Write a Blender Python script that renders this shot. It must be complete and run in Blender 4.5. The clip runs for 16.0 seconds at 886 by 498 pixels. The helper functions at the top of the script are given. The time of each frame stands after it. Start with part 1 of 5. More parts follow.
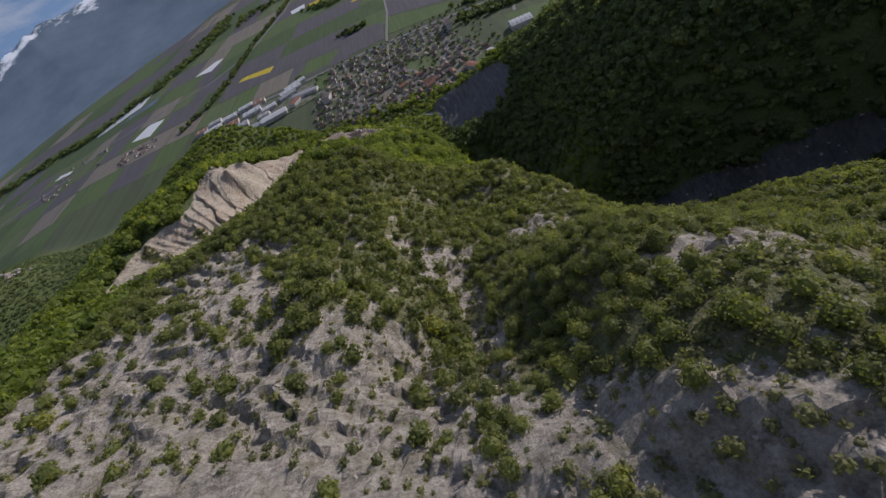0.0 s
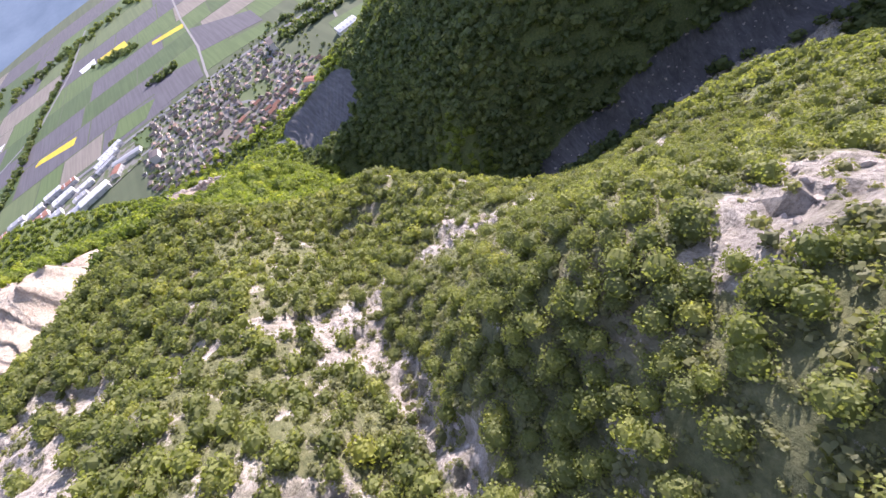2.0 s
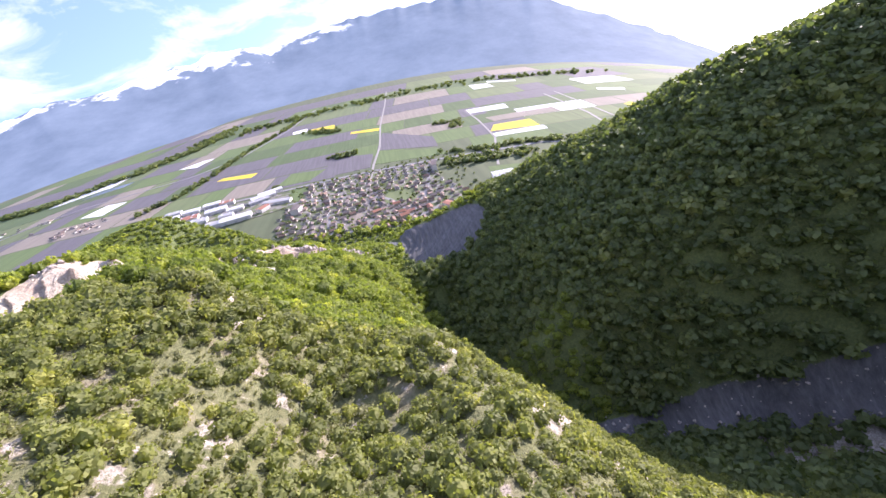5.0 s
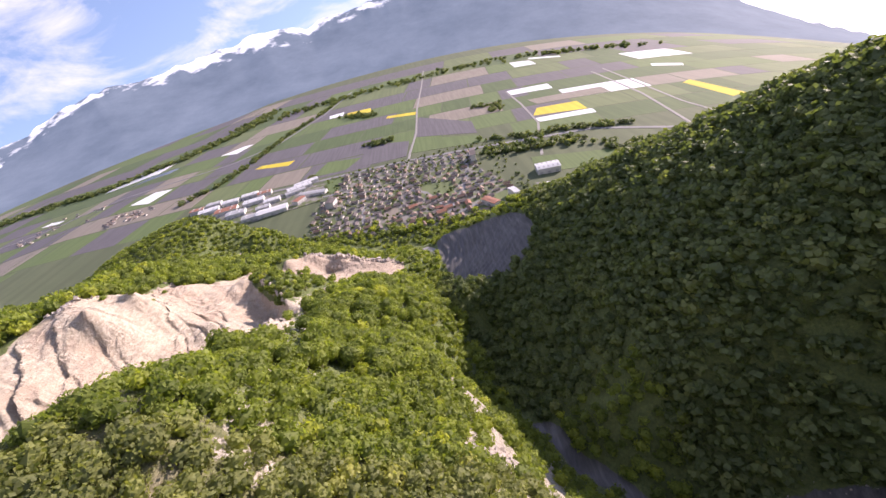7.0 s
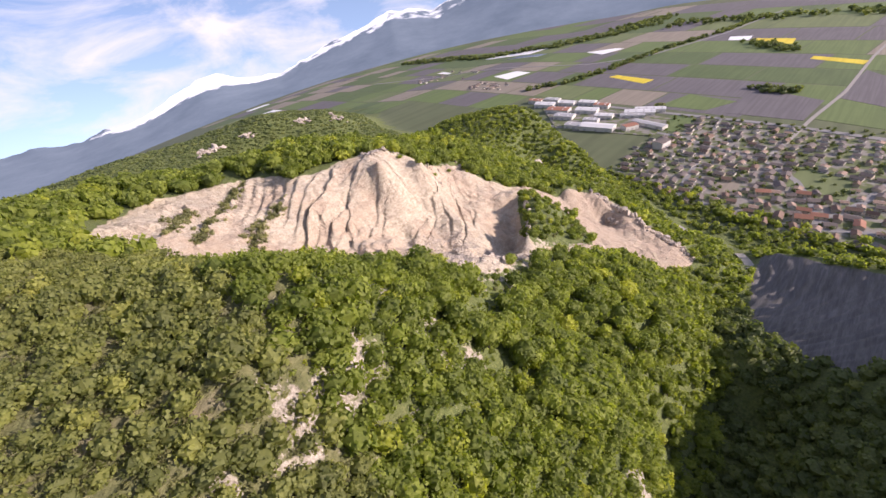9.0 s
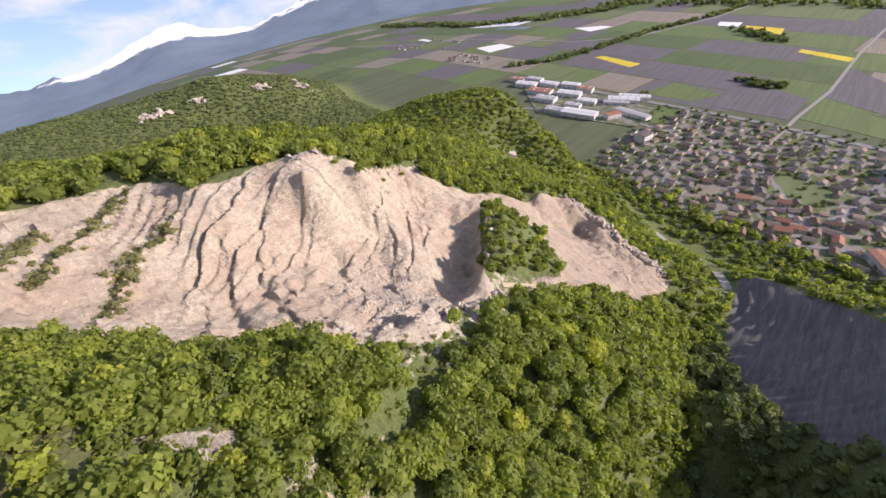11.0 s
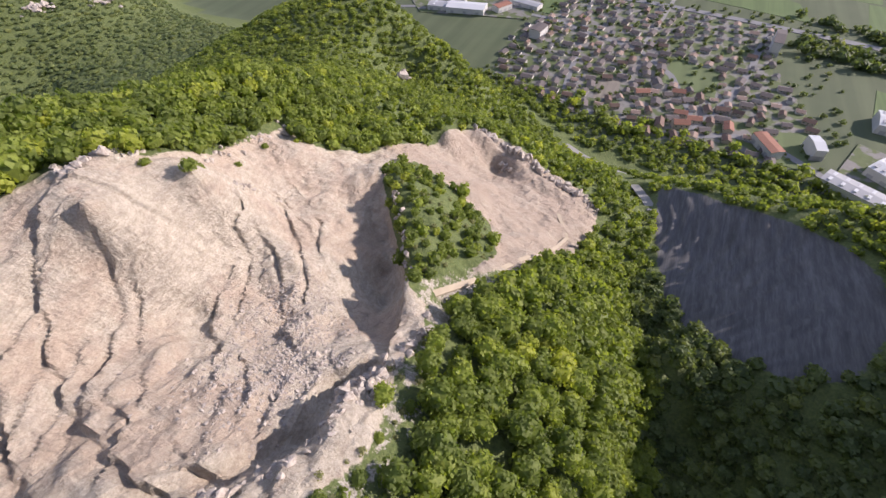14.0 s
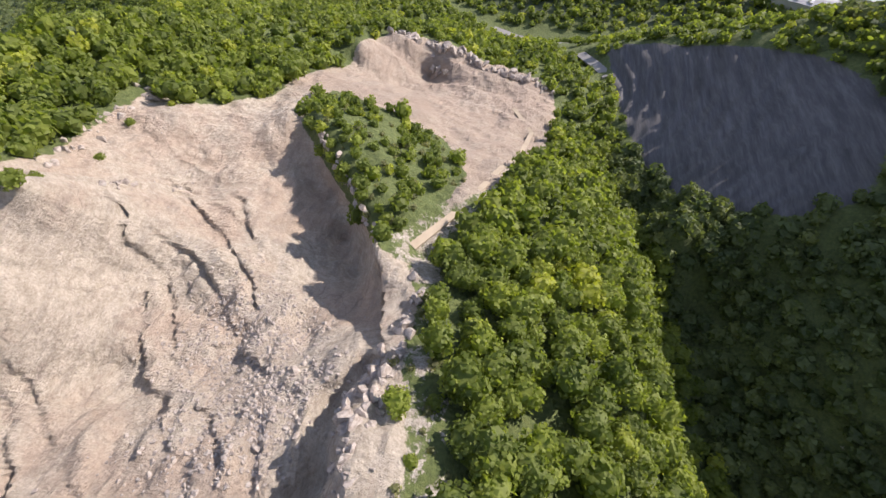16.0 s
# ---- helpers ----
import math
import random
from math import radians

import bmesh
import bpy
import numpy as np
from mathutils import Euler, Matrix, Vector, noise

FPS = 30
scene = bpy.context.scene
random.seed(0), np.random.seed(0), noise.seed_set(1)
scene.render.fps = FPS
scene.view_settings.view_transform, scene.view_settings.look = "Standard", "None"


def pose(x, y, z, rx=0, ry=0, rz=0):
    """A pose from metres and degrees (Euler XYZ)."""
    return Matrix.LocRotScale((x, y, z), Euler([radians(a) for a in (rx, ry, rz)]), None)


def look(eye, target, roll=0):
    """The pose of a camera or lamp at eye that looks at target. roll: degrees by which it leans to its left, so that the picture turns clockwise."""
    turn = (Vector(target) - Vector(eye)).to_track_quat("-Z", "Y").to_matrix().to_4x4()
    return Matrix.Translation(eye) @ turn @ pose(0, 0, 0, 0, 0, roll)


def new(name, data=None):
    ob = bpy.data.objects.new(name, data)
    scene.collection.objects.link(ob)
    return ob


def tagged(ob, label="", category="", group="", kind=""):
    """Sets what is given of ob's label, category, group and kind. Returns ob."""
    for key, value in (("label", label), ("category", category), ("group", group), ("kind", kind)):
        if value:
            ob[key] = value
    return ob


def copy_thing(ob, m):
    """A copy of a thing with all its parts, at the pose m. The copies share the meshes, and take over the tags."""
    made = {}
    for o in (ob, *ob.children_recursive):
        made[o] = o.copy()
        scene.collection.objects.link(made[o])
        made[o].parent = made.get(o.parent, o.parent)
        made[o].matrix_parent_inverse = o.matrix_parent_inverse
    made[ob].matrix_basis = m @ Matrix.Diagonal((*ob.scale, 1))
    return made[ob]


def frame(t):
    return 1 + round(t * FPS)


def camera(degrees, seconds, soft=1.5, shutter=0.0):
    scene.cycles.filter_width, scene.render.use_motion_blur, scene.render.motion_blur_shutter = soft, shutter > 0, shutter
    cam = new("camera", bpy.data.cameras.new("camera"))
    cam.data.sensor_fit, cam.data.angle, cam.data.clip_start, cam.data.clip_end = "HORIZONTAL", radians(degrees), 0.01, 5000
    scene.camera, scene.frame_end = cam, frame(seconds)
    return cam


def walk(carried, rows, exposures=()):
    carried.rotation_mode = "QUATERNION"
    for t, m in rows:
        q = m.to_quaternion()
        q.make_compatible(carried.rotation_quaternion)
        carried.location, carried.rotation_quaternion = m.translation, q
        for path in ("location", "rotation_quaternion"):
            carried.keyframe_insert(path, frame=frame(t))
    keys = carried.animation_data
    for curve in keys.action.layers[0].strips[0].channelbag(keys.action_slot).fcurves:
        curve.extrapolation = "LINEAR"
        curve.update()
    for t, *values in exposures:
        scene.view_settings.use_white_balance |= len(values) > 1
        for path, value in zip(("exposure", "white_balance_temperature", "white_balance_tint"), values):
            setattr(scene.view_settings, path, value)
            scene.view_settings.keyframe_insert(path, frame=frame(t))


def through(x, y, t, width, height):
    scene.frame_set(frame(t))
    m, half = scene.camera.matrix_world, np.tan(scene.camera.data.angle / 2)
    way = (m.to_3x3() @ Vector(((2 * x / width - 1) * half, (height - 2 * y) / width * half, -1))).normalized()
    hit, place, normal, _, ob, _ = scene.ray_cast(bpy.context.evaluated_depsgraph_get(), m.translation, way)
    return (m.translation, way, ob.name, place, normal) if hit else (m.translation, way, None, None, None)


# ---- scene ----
# ---- camera ----
cam = camera(95.7, 16.0)
PATH = [
    (0, (-7.754, -81.849, 235.263), (-7.966, -80.446, 233.854), -29.2),
    (0.5, (-7.029, -76.635, 230.864), (-7.174, -75.215, 229.463), -32.7),
    (1, (-6.6, -71.231, 226.919), (-6.537, -69.905, 225.423), -33.5),
    (1.5, (-5.999, -65.791, 223.04), (-5.835, -64.546, 221.483), -33.8),
    (2, (-5.351, -60.354, 219.214), (-5.143, -59.12, 217.654), -34.9),
    (2.5, (-3.319, -55.028, 214.886), (-3.115, -53.778, 213.339), -32.9),
    (3, (-1.192, -49.707, 208.792), (-1.021, -48.349, 207.334), -26.2),
    (3.5, (2.872, -45.206, 204.817), (3.037, -43.634, 203.592), -18.3),
    (4, (4.353, -40.138, 200.148), (4.524, -38.421, 199.138), -13.2),
    (4.2, (5.238, -38.036, 198.562), (5.405, -36.295, 197.592), -12.7),
    (6.3, (7.961, -8.627, 211.792), (8.011, -6.895, 210.794), -12.5),
    (6.5, (8.65, -4.764, 212.019), (8.654, -3.037, 211.011), -13.4),
    (7, (10.225, 5.91, 211.436), (10.171, 7.627, 210.412), -14.4),
    (7.5, (10.714, 15.423, 209.992), (10.073, 17.033, 208.994), -22.8),
    (8, (11.906, 23.303, 207.066), (10.918, 24.714, 206.049), -19.9),
    (8.2, (11.852, 26.66, 206.551), (10.77, 27.946, 205.466), -18.6),
    (10.3, (3.776, 67.81, 206.405), (2.457, 68.815, 205.287), -1.8),
    (10.5, (1.454, 70.971, 206.587), (0.173, 71.965, 205.416), -1.9),
    (11, (-5.222, 78.288, 206.156), (-6.35, 79.379, 204.917), -5.0),
    (11.5, (-12.364, 84.043, 205.879), (-13.288, 85.245, 204.574), -8.1),
    (12, (-16.783, 91.112, 205.678), (-17.735, 92.308, 204.388), -5.5),
    (12.5, (-20.541, 98.391, 205.373), (-21.493, 99.563, 204.063), -1.6),
    (13, (-24.825, 105.442, 205.212), (-25.776, 106.564, 203.857), 2.9),
    (13.5, (-28.351, 111.429, 204.399), (-29.234, 112.53, 202.981), 4.7),
    (14, (-33.228, 114.955, 200.293), (-33.84, 116.028, 198.721), -4.3),
    (14.5, (-35.647, 117.698, 197.142), (-36.081, 118.632, 195.428), -7.2),
    (15, (-36.815, 120.98, 192.803), (-37.258, 121.82, 191.043), -8.6),
    (15.5, (-38.066, 124.453, 188.265), (-38.546, 125.235, 186.488), -10.8),
    (16, (-43.225, 127.728, 184.452), (-43.567, 128.561, 182.666), -15.1),
]
# ---- end of path ----
EXPOSURE = [(0.0, -0.5, 6050, 17), (0.5, 0.05, 6050, 19), (1.0, 0.55, 6000, 21), (1.5, 1.05, 6000, 25), (2.5, 1.62, 5950, 29), (3.3, 1.8, 5950, 30), (4.2, 1.75, 5900, 30), (6.3, 1.2, 6450, 31), (8.2, 0.92, 6800, 30), (10.3, 0.74, 6750, 25), (13.5, 0.74, 6300, 24), (16.0, 0.72, 6300, 20)]
walk(cam, [(t, look(*row)) for t, *row in PATH], EXPOSURE)

# ---- world and light ----
SUN_AZ, SUN_EL = 53.0, 24.5   # degrees right of +y, above the horizon
world = bpy.data.worlds.new("sky")
scene.world = world
world.use_nodes = True
wt = world.node_tree
wt.nodes.clear()


def wnode(kind, **values):
    n = wt.nodes.new(kind)
    for k, v in values.items():
        n.inputs[k].default_value = v
    return n


sky = wt.nodes.new("ShaderNodeTexSky")
sky.sky_type = "NISHITA"
sky.sun_disc = False
sky.sun_elevation = radians(SUN_EL)
sky.sun_rotation = radians(SUN_AZ)
sky.altitude = 500
sky_bg = wnode("ShaderNodeBackground", Strength=0.15)
cloud_bg = wnode("ShaderNodeBackground", Color=(0.86, 0.9, 1.0, 1), Strength=0.64)
coord = wt.nodes.new("ShaderNodeTexCoord")
stretch = wt.nodes.new("ShaderNodeMapping")
stretch.inputs["Scale"].default_value = (1.0, 1.0, 2.6)
puffs = wnode("ShaderNodeTexNoise", Scale=5.0, Detail=8.0, Roughness=0.6, Distortion=0.4)
cover = wt.nodes.new("ShaderNodeValToRGB")
cover.color_ramp.elements[0].position, cover.color_ramp.elements[1].position = 0.44, 0.69
sky_mix = wt.nodes.new("ShaderNodeMixShader")
sky_out = wt.nodes.new("ShaderNodeOutputWorld")
lift = wt.nodes.new("ShaderNodeVectorMath")
lift.operation = "ADD"
lift.inputs[1].default_value = (0, 0, 0.38)
for a, b in ((coord.outputs["Generated"], lift.inputs[0]), (lift.outputs[0], sky.inputs[0]), (sky.outputs[0], sky_bg.inputs[0]), (coord.outputs["Generated"], stretch.inputs[0]), (stretch.outputs[0], puffs.inputs[0]),
             (puffs.outputs[0], cover.inputs[0]), (cover.outputs[0], sky_mix.inputs[0]), (sky_bg.outputs[0], sky_mix.inputs[1]),
             (cloud_bg.outputs[0], sky_mix.inputs[2]), (sky_mix.outputs[0], sky_out.inputs[0])):
    wt.links.new(a, b)
sun_data = bpy.data.lights.new("sun", "SUN")
sun_data.energy, sun_data.angle, sun_data.color = 4.2, radians(0.55), (1.0, 0.91, 0.78)
sun = new("sun", sun_data)
sun.rotation_euler = Euler((radians(90 - SUN_EL), 0, radians(180 - SUN_AZ)))

# ---- materials ----


class Shade:
    """A small builder for node materials."""

    def __init__(self, name, rough=0.9):
        self.mat = bpy.data.materials.new(name)
        self.mat.use_nodes = True
        self.tree = self.mat.node_tree
        self.bsdf = self.tree.nodes["Principled BSDF"]
        self.bsdf.inputs["Roughness"].default_value = rough
        self.place = self.tree.nodes.new("ShaderNodeNewGeometry").outputs["Position"]

    def link(self, a, b):
        self.tree.links.new(a, b)

    def noise(self, scale, detail=4.0, rough=0.55, stretch=None, turn=0.0):
        n = self.tree.nodes.new("ShaderNodeTexNoise")
        n.inputs["Scale"].default_value, n.inputs["Detail"].default_value, n.inputs["Roughness"].default_value = scale, detail, rough
        src = self.place
        if stretch:
            m = self.tree.nodes.new("ShaderNodeMapping")
            m.inputs["Scale"].default_value = stretch
            m.inputs["Rotation"].default_value = (0, 0, turn)
            self.link(src, m.inputs[0])
            src = m.outputs[0]
        self.link(src, n.inputs["Vector"])
        return n.outputs[0]

    def cracks(self, scale, stretch=(1, 1, 1), turn=0.0):
        """Distance to the edges of broken blocks."""
        n = self.tree.nodes.new("ShaderNodeTexVoronoi")
        n.feature = "DISTANCE_TO_EDGE"
        n.inputs["Scale"].default_value = scale
        m = self.tree.nodes.new("ShaderNodeMapping")
        m.inputs["Scale"].default_value = stretch
        m.inputs["Rotation"].default_value = (0, 0, turn)
        w = self.tree.nodes.new("ShaderNodeTexNoise")
        w.inputs["Scale"].default_value, w.inputs["Detail"].default_value = 0.35, 5.0
        far = self.tree.nodes.new("ShaderNodeVectorMath")
        far.operation = "MULTIPLY_ADD"
        far.inputs[1].default_value = (2.6, 2.6, 2.6)
        self.link(self.place, w.inputs["Vector"])
        self.link(w.outputs["Color"], far.inputs[0])
        self.link(self.place, far.inputs[2])
        self.link(far.outputs[0], m.inputs[0])
        self.link(m.outputs[0], n.inputs["Vector"])
        return n.outputs["Distance"]

    def attribute(self, name):
        n = self.tree.nodes.new("ShaderNodeAttribute")
        n.attribute_name = name
        return n.outputs["Fac"]

    def ramp(self, value, *stops):
        n = self.tree.nodes.new("ShaderNodeValToRGB")
        e = n.color_ramp.elements
        while len(e) < len(stops):
            e.new(0.5)
        for el, (p, c) in zip(e, stops):
            el.position, el.color = p, (*c, 1) if len(c) == 3 else c
        self.link(value, n.inputs[0])
        return n.outputs[0]

    def mix(self, fac, a, b, mode="MIX"):
        n = self.tree.nodes.new("ShaderNodeMix")
        n.data_type, n.blend_type = "RGBA", mode
        for sock, v in ((n.inputs[0], fac), (n.inputs[6], a), (n.inputs[7], b)):
            if isinstance(v, (int, float)):
                sock.default_value = v
            elif isinstance(v, tuple):
                sock.default_value = (*v, 1)
            else:
                self.link(v, sock)
        return n.outputs[2]

    def math(self, op, a, b=0.0, clamp=False):
        n = self.tree.nodes.new("ShaderNodeMath")
        n.operation, n.use_clamp = op, clamp
        for sock, v in zip(n.inputs, (a, b)):
            if isinstance(v, (int, float)):
                sock.default_value = v
            else:
                self.link(v, sock)
        return n.outputs[0]

    def bump(self, value, strength=0.6, distance=0.5):
        n = self.tree.nodes.new("ShaderNodeBump")
        n.inputs["Strength"].default_value, n.inputs["Distance"].default_value = strength, distance
        self.link(value, n.inputs["Height"])
        self.link(n.outputs[0], self.bsdf.inputs["Normal"])

    def colour(self, c):
        if isinstance(c, tuple):
            self.bsdf.inputs["Base Color"].default_value = (*c, 1)
        else:
            self.link(c, self.bsdf.inputs["Base Color"])
        return self.mat


B, W1 = (0, 0, 0), (1, 1, 1)


def plain(name, c, rough=0.8, vary=0.25, scale=0.8):
    s = Shade(name, rough)
    d = tuple(v * (1 - vary) for v in c)
    return s.colour(s.mix(s.noise(scale, 5), d, tuple(min(1, v * (1 + vary)) for v in c)))


def hillside():
    """Soil, grass and outcrops, bare limestone in the quarry, and grey in the gorge and the pit, with the pit's shade
    painted in.
    """
    s = Shade("hillside")
    soil = s.ramp(s.noise(0.35, 8, 0.65), (0.25, (0.15, 0.13, 0.085)), (0.5, (0.25, 0.215, 0.145)), (0.75, (0.36, 0.32, 0.23)))
    grass = s.ramp(s.noise(0.8, 7, 0.72), (0.3, (0.075, 0.085, 0.034)), (0.5, (0.14, 0.148, 0.062)), (0.7, (0.22, 0.215, 0.105)))
    base = s.mix(s.ramp(s.noise(0.11, 7, 0.65), (0.5, B), (0.68, W1)), grass, soil)
    moss = s.ramp(s.noise(0.9, 7, 0.7), (0.3, (0.06, 0.085, 0.026)), (0.5, (0.105, 0.135, 0.04)), (0.7, (0.16, 0.185, 0.06)))
    base = s.mix(s.attribute("grove"), base, moss)
    block, slab = s.cracks(0.55, (1, 1, 0.5)), s.cracks(0.16, (1.0, 0.45, 1.0), 0.7)
    stone = s.ramp(s.noise(0.7, 9, 0.72), (0.3, (0.20, 0.178, 0.15)), (0.45, (0.41, 0.365, 0.315)), (0.66, (0.57, 0.525, 0.46)))
    fissure = s.noise(0.55, 9, 0.78, (0.3, 1.0, 1.0), 0.95)
    stone = s.mix(s.math("MULTIPLY", s.ramp(fissure, (0.38, W1), (0.48, B)), 0.65), stone, (0.19, 0.165, 0.13))
    stone = s.mix(s.math("MULTIPLY", s.ramp(s.noise(0.3, 8, 0.7), (0.5, B), (0.62, W1)), 0.6), stone, (0.22, 0.205, 0.13))
    fray = s.math("MULTIPLY", s.math("SUBTRACT", s.noise(0.22, 9, 0.76), 0.5), 2.4)
    fine = s.math("MULTIPLY", s.math("SUBTRACT", s.noise(0.4, 7, 0.7), 0.5), 0.9)
    stone = s.mix(1.0, stone, s.ramp(s.noise(2.6, 6, 0.75), (0.34, (0.62, 0.61, 0.6)), (0.5, (1.0, 1.0, 1.0)), (0.66, (1.2, 1.2, 1.2))), "MULTIPLY")
    c = s.mix(s.ramp(s.math("ADD", s.attribute("bare"), fray), (0.44, B), (0.54, W1)), base, stone)
    # limestone with rusty patches, streaks along the beds and dark joints
    streak = s.noise(0.34, 9, 0.74, (1.0, 0.13, 1.0), -0.5)
    vein = s.noise(0.6, 8, 0.75, (0.25, 1.0, 1.0), 0.25)
    grain = s.ramp(s.noise(0.45, 9, 0.75, (1, 1, 2.2)), (0.28, (0.29, 0.242, 0.18)), (0.45, (0.44, 0.382, 0.302)), (0.68, (0.60, 0.54, 0.445)))
    lime = s.mix(s.math("MULTIPLY", s.ramp(s.noise(0.045, 7, 0.68), (0.46, B), (0.59, W1)), 0.62), grain, (0.43, 0.325, 0.245))
    lime = s.mix(s.math("MULTIPLY", s.ramp(streak, (0.37, W1), (0.50, B)), 0.42), lime, (0.25, 0.21, 0.175))
    lime = s.mix(1.0, lime, s.ramp(s.noise(2.4, 6, 0.7), (0.34, (0.82, 0.81, 0.80)), (0.5, (1.0, 1.0, 1.0)), (0.66, (1.1, 1.1, 1.1))), "MULTIPLY")
    lime = s.mix(s.math("MULTIPLY", s.ramp(vein, (0.34, W1), (0.44, B)), 0.5), lime, (0.30, 0.235, 0.19))
    lime = s.mix(s.math("MULTIPLY", s.ramp(slab, (0.0, W1), (0.02, B)), s.math("MULTIPLY", s.ramp(s.noise(0.09, 5), (0.52, B), (0.64, W1)), 0.6)), lime, (0.21, 0.175, 0.145))
    lime = s.mix(s.math("MULTIPLY", s.attribute("earth"), s.ramp(s.noise(0.12, 6, 0.7), (0.35, (0.45, 0.45, 0.45)), (0.6, (0.85, 0.85, 0.85)))), lime, (0.33, 0.262, 0.205))
    c = s.mix(s.ramp(s.math("ADD", s.attribute("quarry"), fine), (0.46, B), (0.54, W1)), c, lime)
    # dark grey and its streaks carry the pit's shade and the shading of its ribs
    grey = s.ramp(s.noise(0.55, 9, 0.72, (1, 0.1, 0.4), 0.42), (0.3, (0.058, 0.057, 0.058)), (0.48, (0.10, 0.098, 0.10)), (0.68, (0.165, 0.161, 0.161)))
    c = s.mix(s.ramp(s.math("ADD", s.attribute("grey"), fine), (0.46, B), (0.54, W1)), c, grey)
    rock = s.math("MAXIMUM", s.attribute("bare"), s.attribute("quarry"))
    relief = s.math("ADD", s.noise(0.6, 8, 0.62), s.math("MULTIPLY", streak, 1.3))
    relief = s.math("ADD", relief, s.math("MULTIPLY", rock, s.math("ADD", s.math("MULTIPLY", s.math("MINIMUM", s.math("MULTIPLY", block, 2.0), 0.4), s.ramp(s.noise(0.2, 5), (0.5, B), (0.66, (0.6, 0.6, 0.6)))), s.math("MULTIPLY", fissure, 1.2))))
    s.bump(s.math("MULTIPLY", relief, s.math("SUBTRACT", 1.0, s.math("MULTIPLY", s.attribute("grey"), 0.9))), 1.0, 0.7)
    return s.colour(c)


def leaves(name, dark, light, autumn, through=0.35):
    """Foliage: each tree has its own green, each spray of leaves a little of its own."""
    s = Shade(name, 0.65)
    info = s.tree.nodes.new("ShaderNodeObjectInfo")
    geo = s.tree.nodes.new("ShaderNodeNewGeometry")
    tint = s.math("FRACT", s.math("ADD", s.attribute("tint"), info.outputs["Random"]))
    c = s.ramp(tint, (0.0, dark), (0.5, tuple((a + b) / 2 for a, b in zip(dark, light))), (0.93, light), (0.99, autumn))
    spray = s.ramp(geo.outputs["Random Per Island"], (0, (0.80, 0.82, 0.80)), (1, (1.18, 1.16, 1.10)))
    c = s.mix(1.0, c, spray, "MULTIPLY")
    c = s.mix(1.0, c, s.ramp(s.noise(1.3, 4), (0.3, (0.85, 0.86, 0.84)), (0.7, (1.12, 1.1, 1.06))), "MULTIPLY")
    s.colour(c)
    thin = s.tree.nodes.new("ShaderNodeBsdfTranslucent")
    s.link(s.mix(1.0, c, (1.25, 1.3, 0.6), "MULTIPLY"), thin.inputs[0])
    both = s.tree.nodes.new("ShaderNodeMixShader")
    both.inputs[0].default_value = through
    s.link(s.bsdf.outputs[0], both.inputs[1])
    s.link(thin.outputs[0], both.inputs[2])
    s.link(both.outputs[0], s.tree.nodes["Material Output"].inputs[0])
    return s.mat


def field_mat(name, a, b, rows=0.0, turn=0.0):
    s = Shade(name)
    c = s.mix(s.noise(0.03, 6, 0.65), a, b)
    if rows:
        c = s.mix(s.math("MULTIPLY", s.ramp(s.noise(rows, 3, 0.5, (1, 0.03, 1), turn), (0.4, B), (0.6, W1)), 0.35), c, tuple(v * 0.6 for v in a))
    return s.colour(c)


M_HILL = hillside()
M_VALLEY = field_mat("meadow", (0.07, 0.098, 0.045), (0.115, 0.132, 0.068), 0.08)
M_LEAF = leaves("spring_leaves", (0.145, 0.192, 0.043), (0.27, 0.325, 0.062), (0.38, 0.41, 0.065), 0.55)
M_UPLAND = leaves("upland_leaves", (0.16, 0.185, 0.065), (0.27, 0.295, 0.095), (0.35, 0.36, 0.10), 0.52)
M_BRIGHT = leaves("young_leaves", (0.26, 0.31, 0.045), (0.32, 0.36, 0.05), (0.38, 0.40, 0.05), 0.55)
M_SCRUB = leaves("scrub_leaves", (0.17, 0.18, 0.09), (0.27, 0.275, 0.13), (0.33, 0.33, 0.14), 0.5)
M_WOOD = leaves("darker_leaves", (0.10, 0.14, 0.055), (0.175, 0.215, 0.075), (0.22, 0.25, 0.085), 0.45)
M_BARK = plain("bark", (0.14, 0.115, 0.09), 0.95)
M_PATH = plain("trodden_earth", (0.42, 0.35, 0.26), 0.95, 0.2, 0.4)
M_TARMAC = plain("pale_asphalt", (0.20, 0.20, 0.205), 0.85, 0.2, 0.1)
M_LANE = plain("gravel_lane", (0.27, 0.26, 0.245), 0.9, 0.15, 0.1)

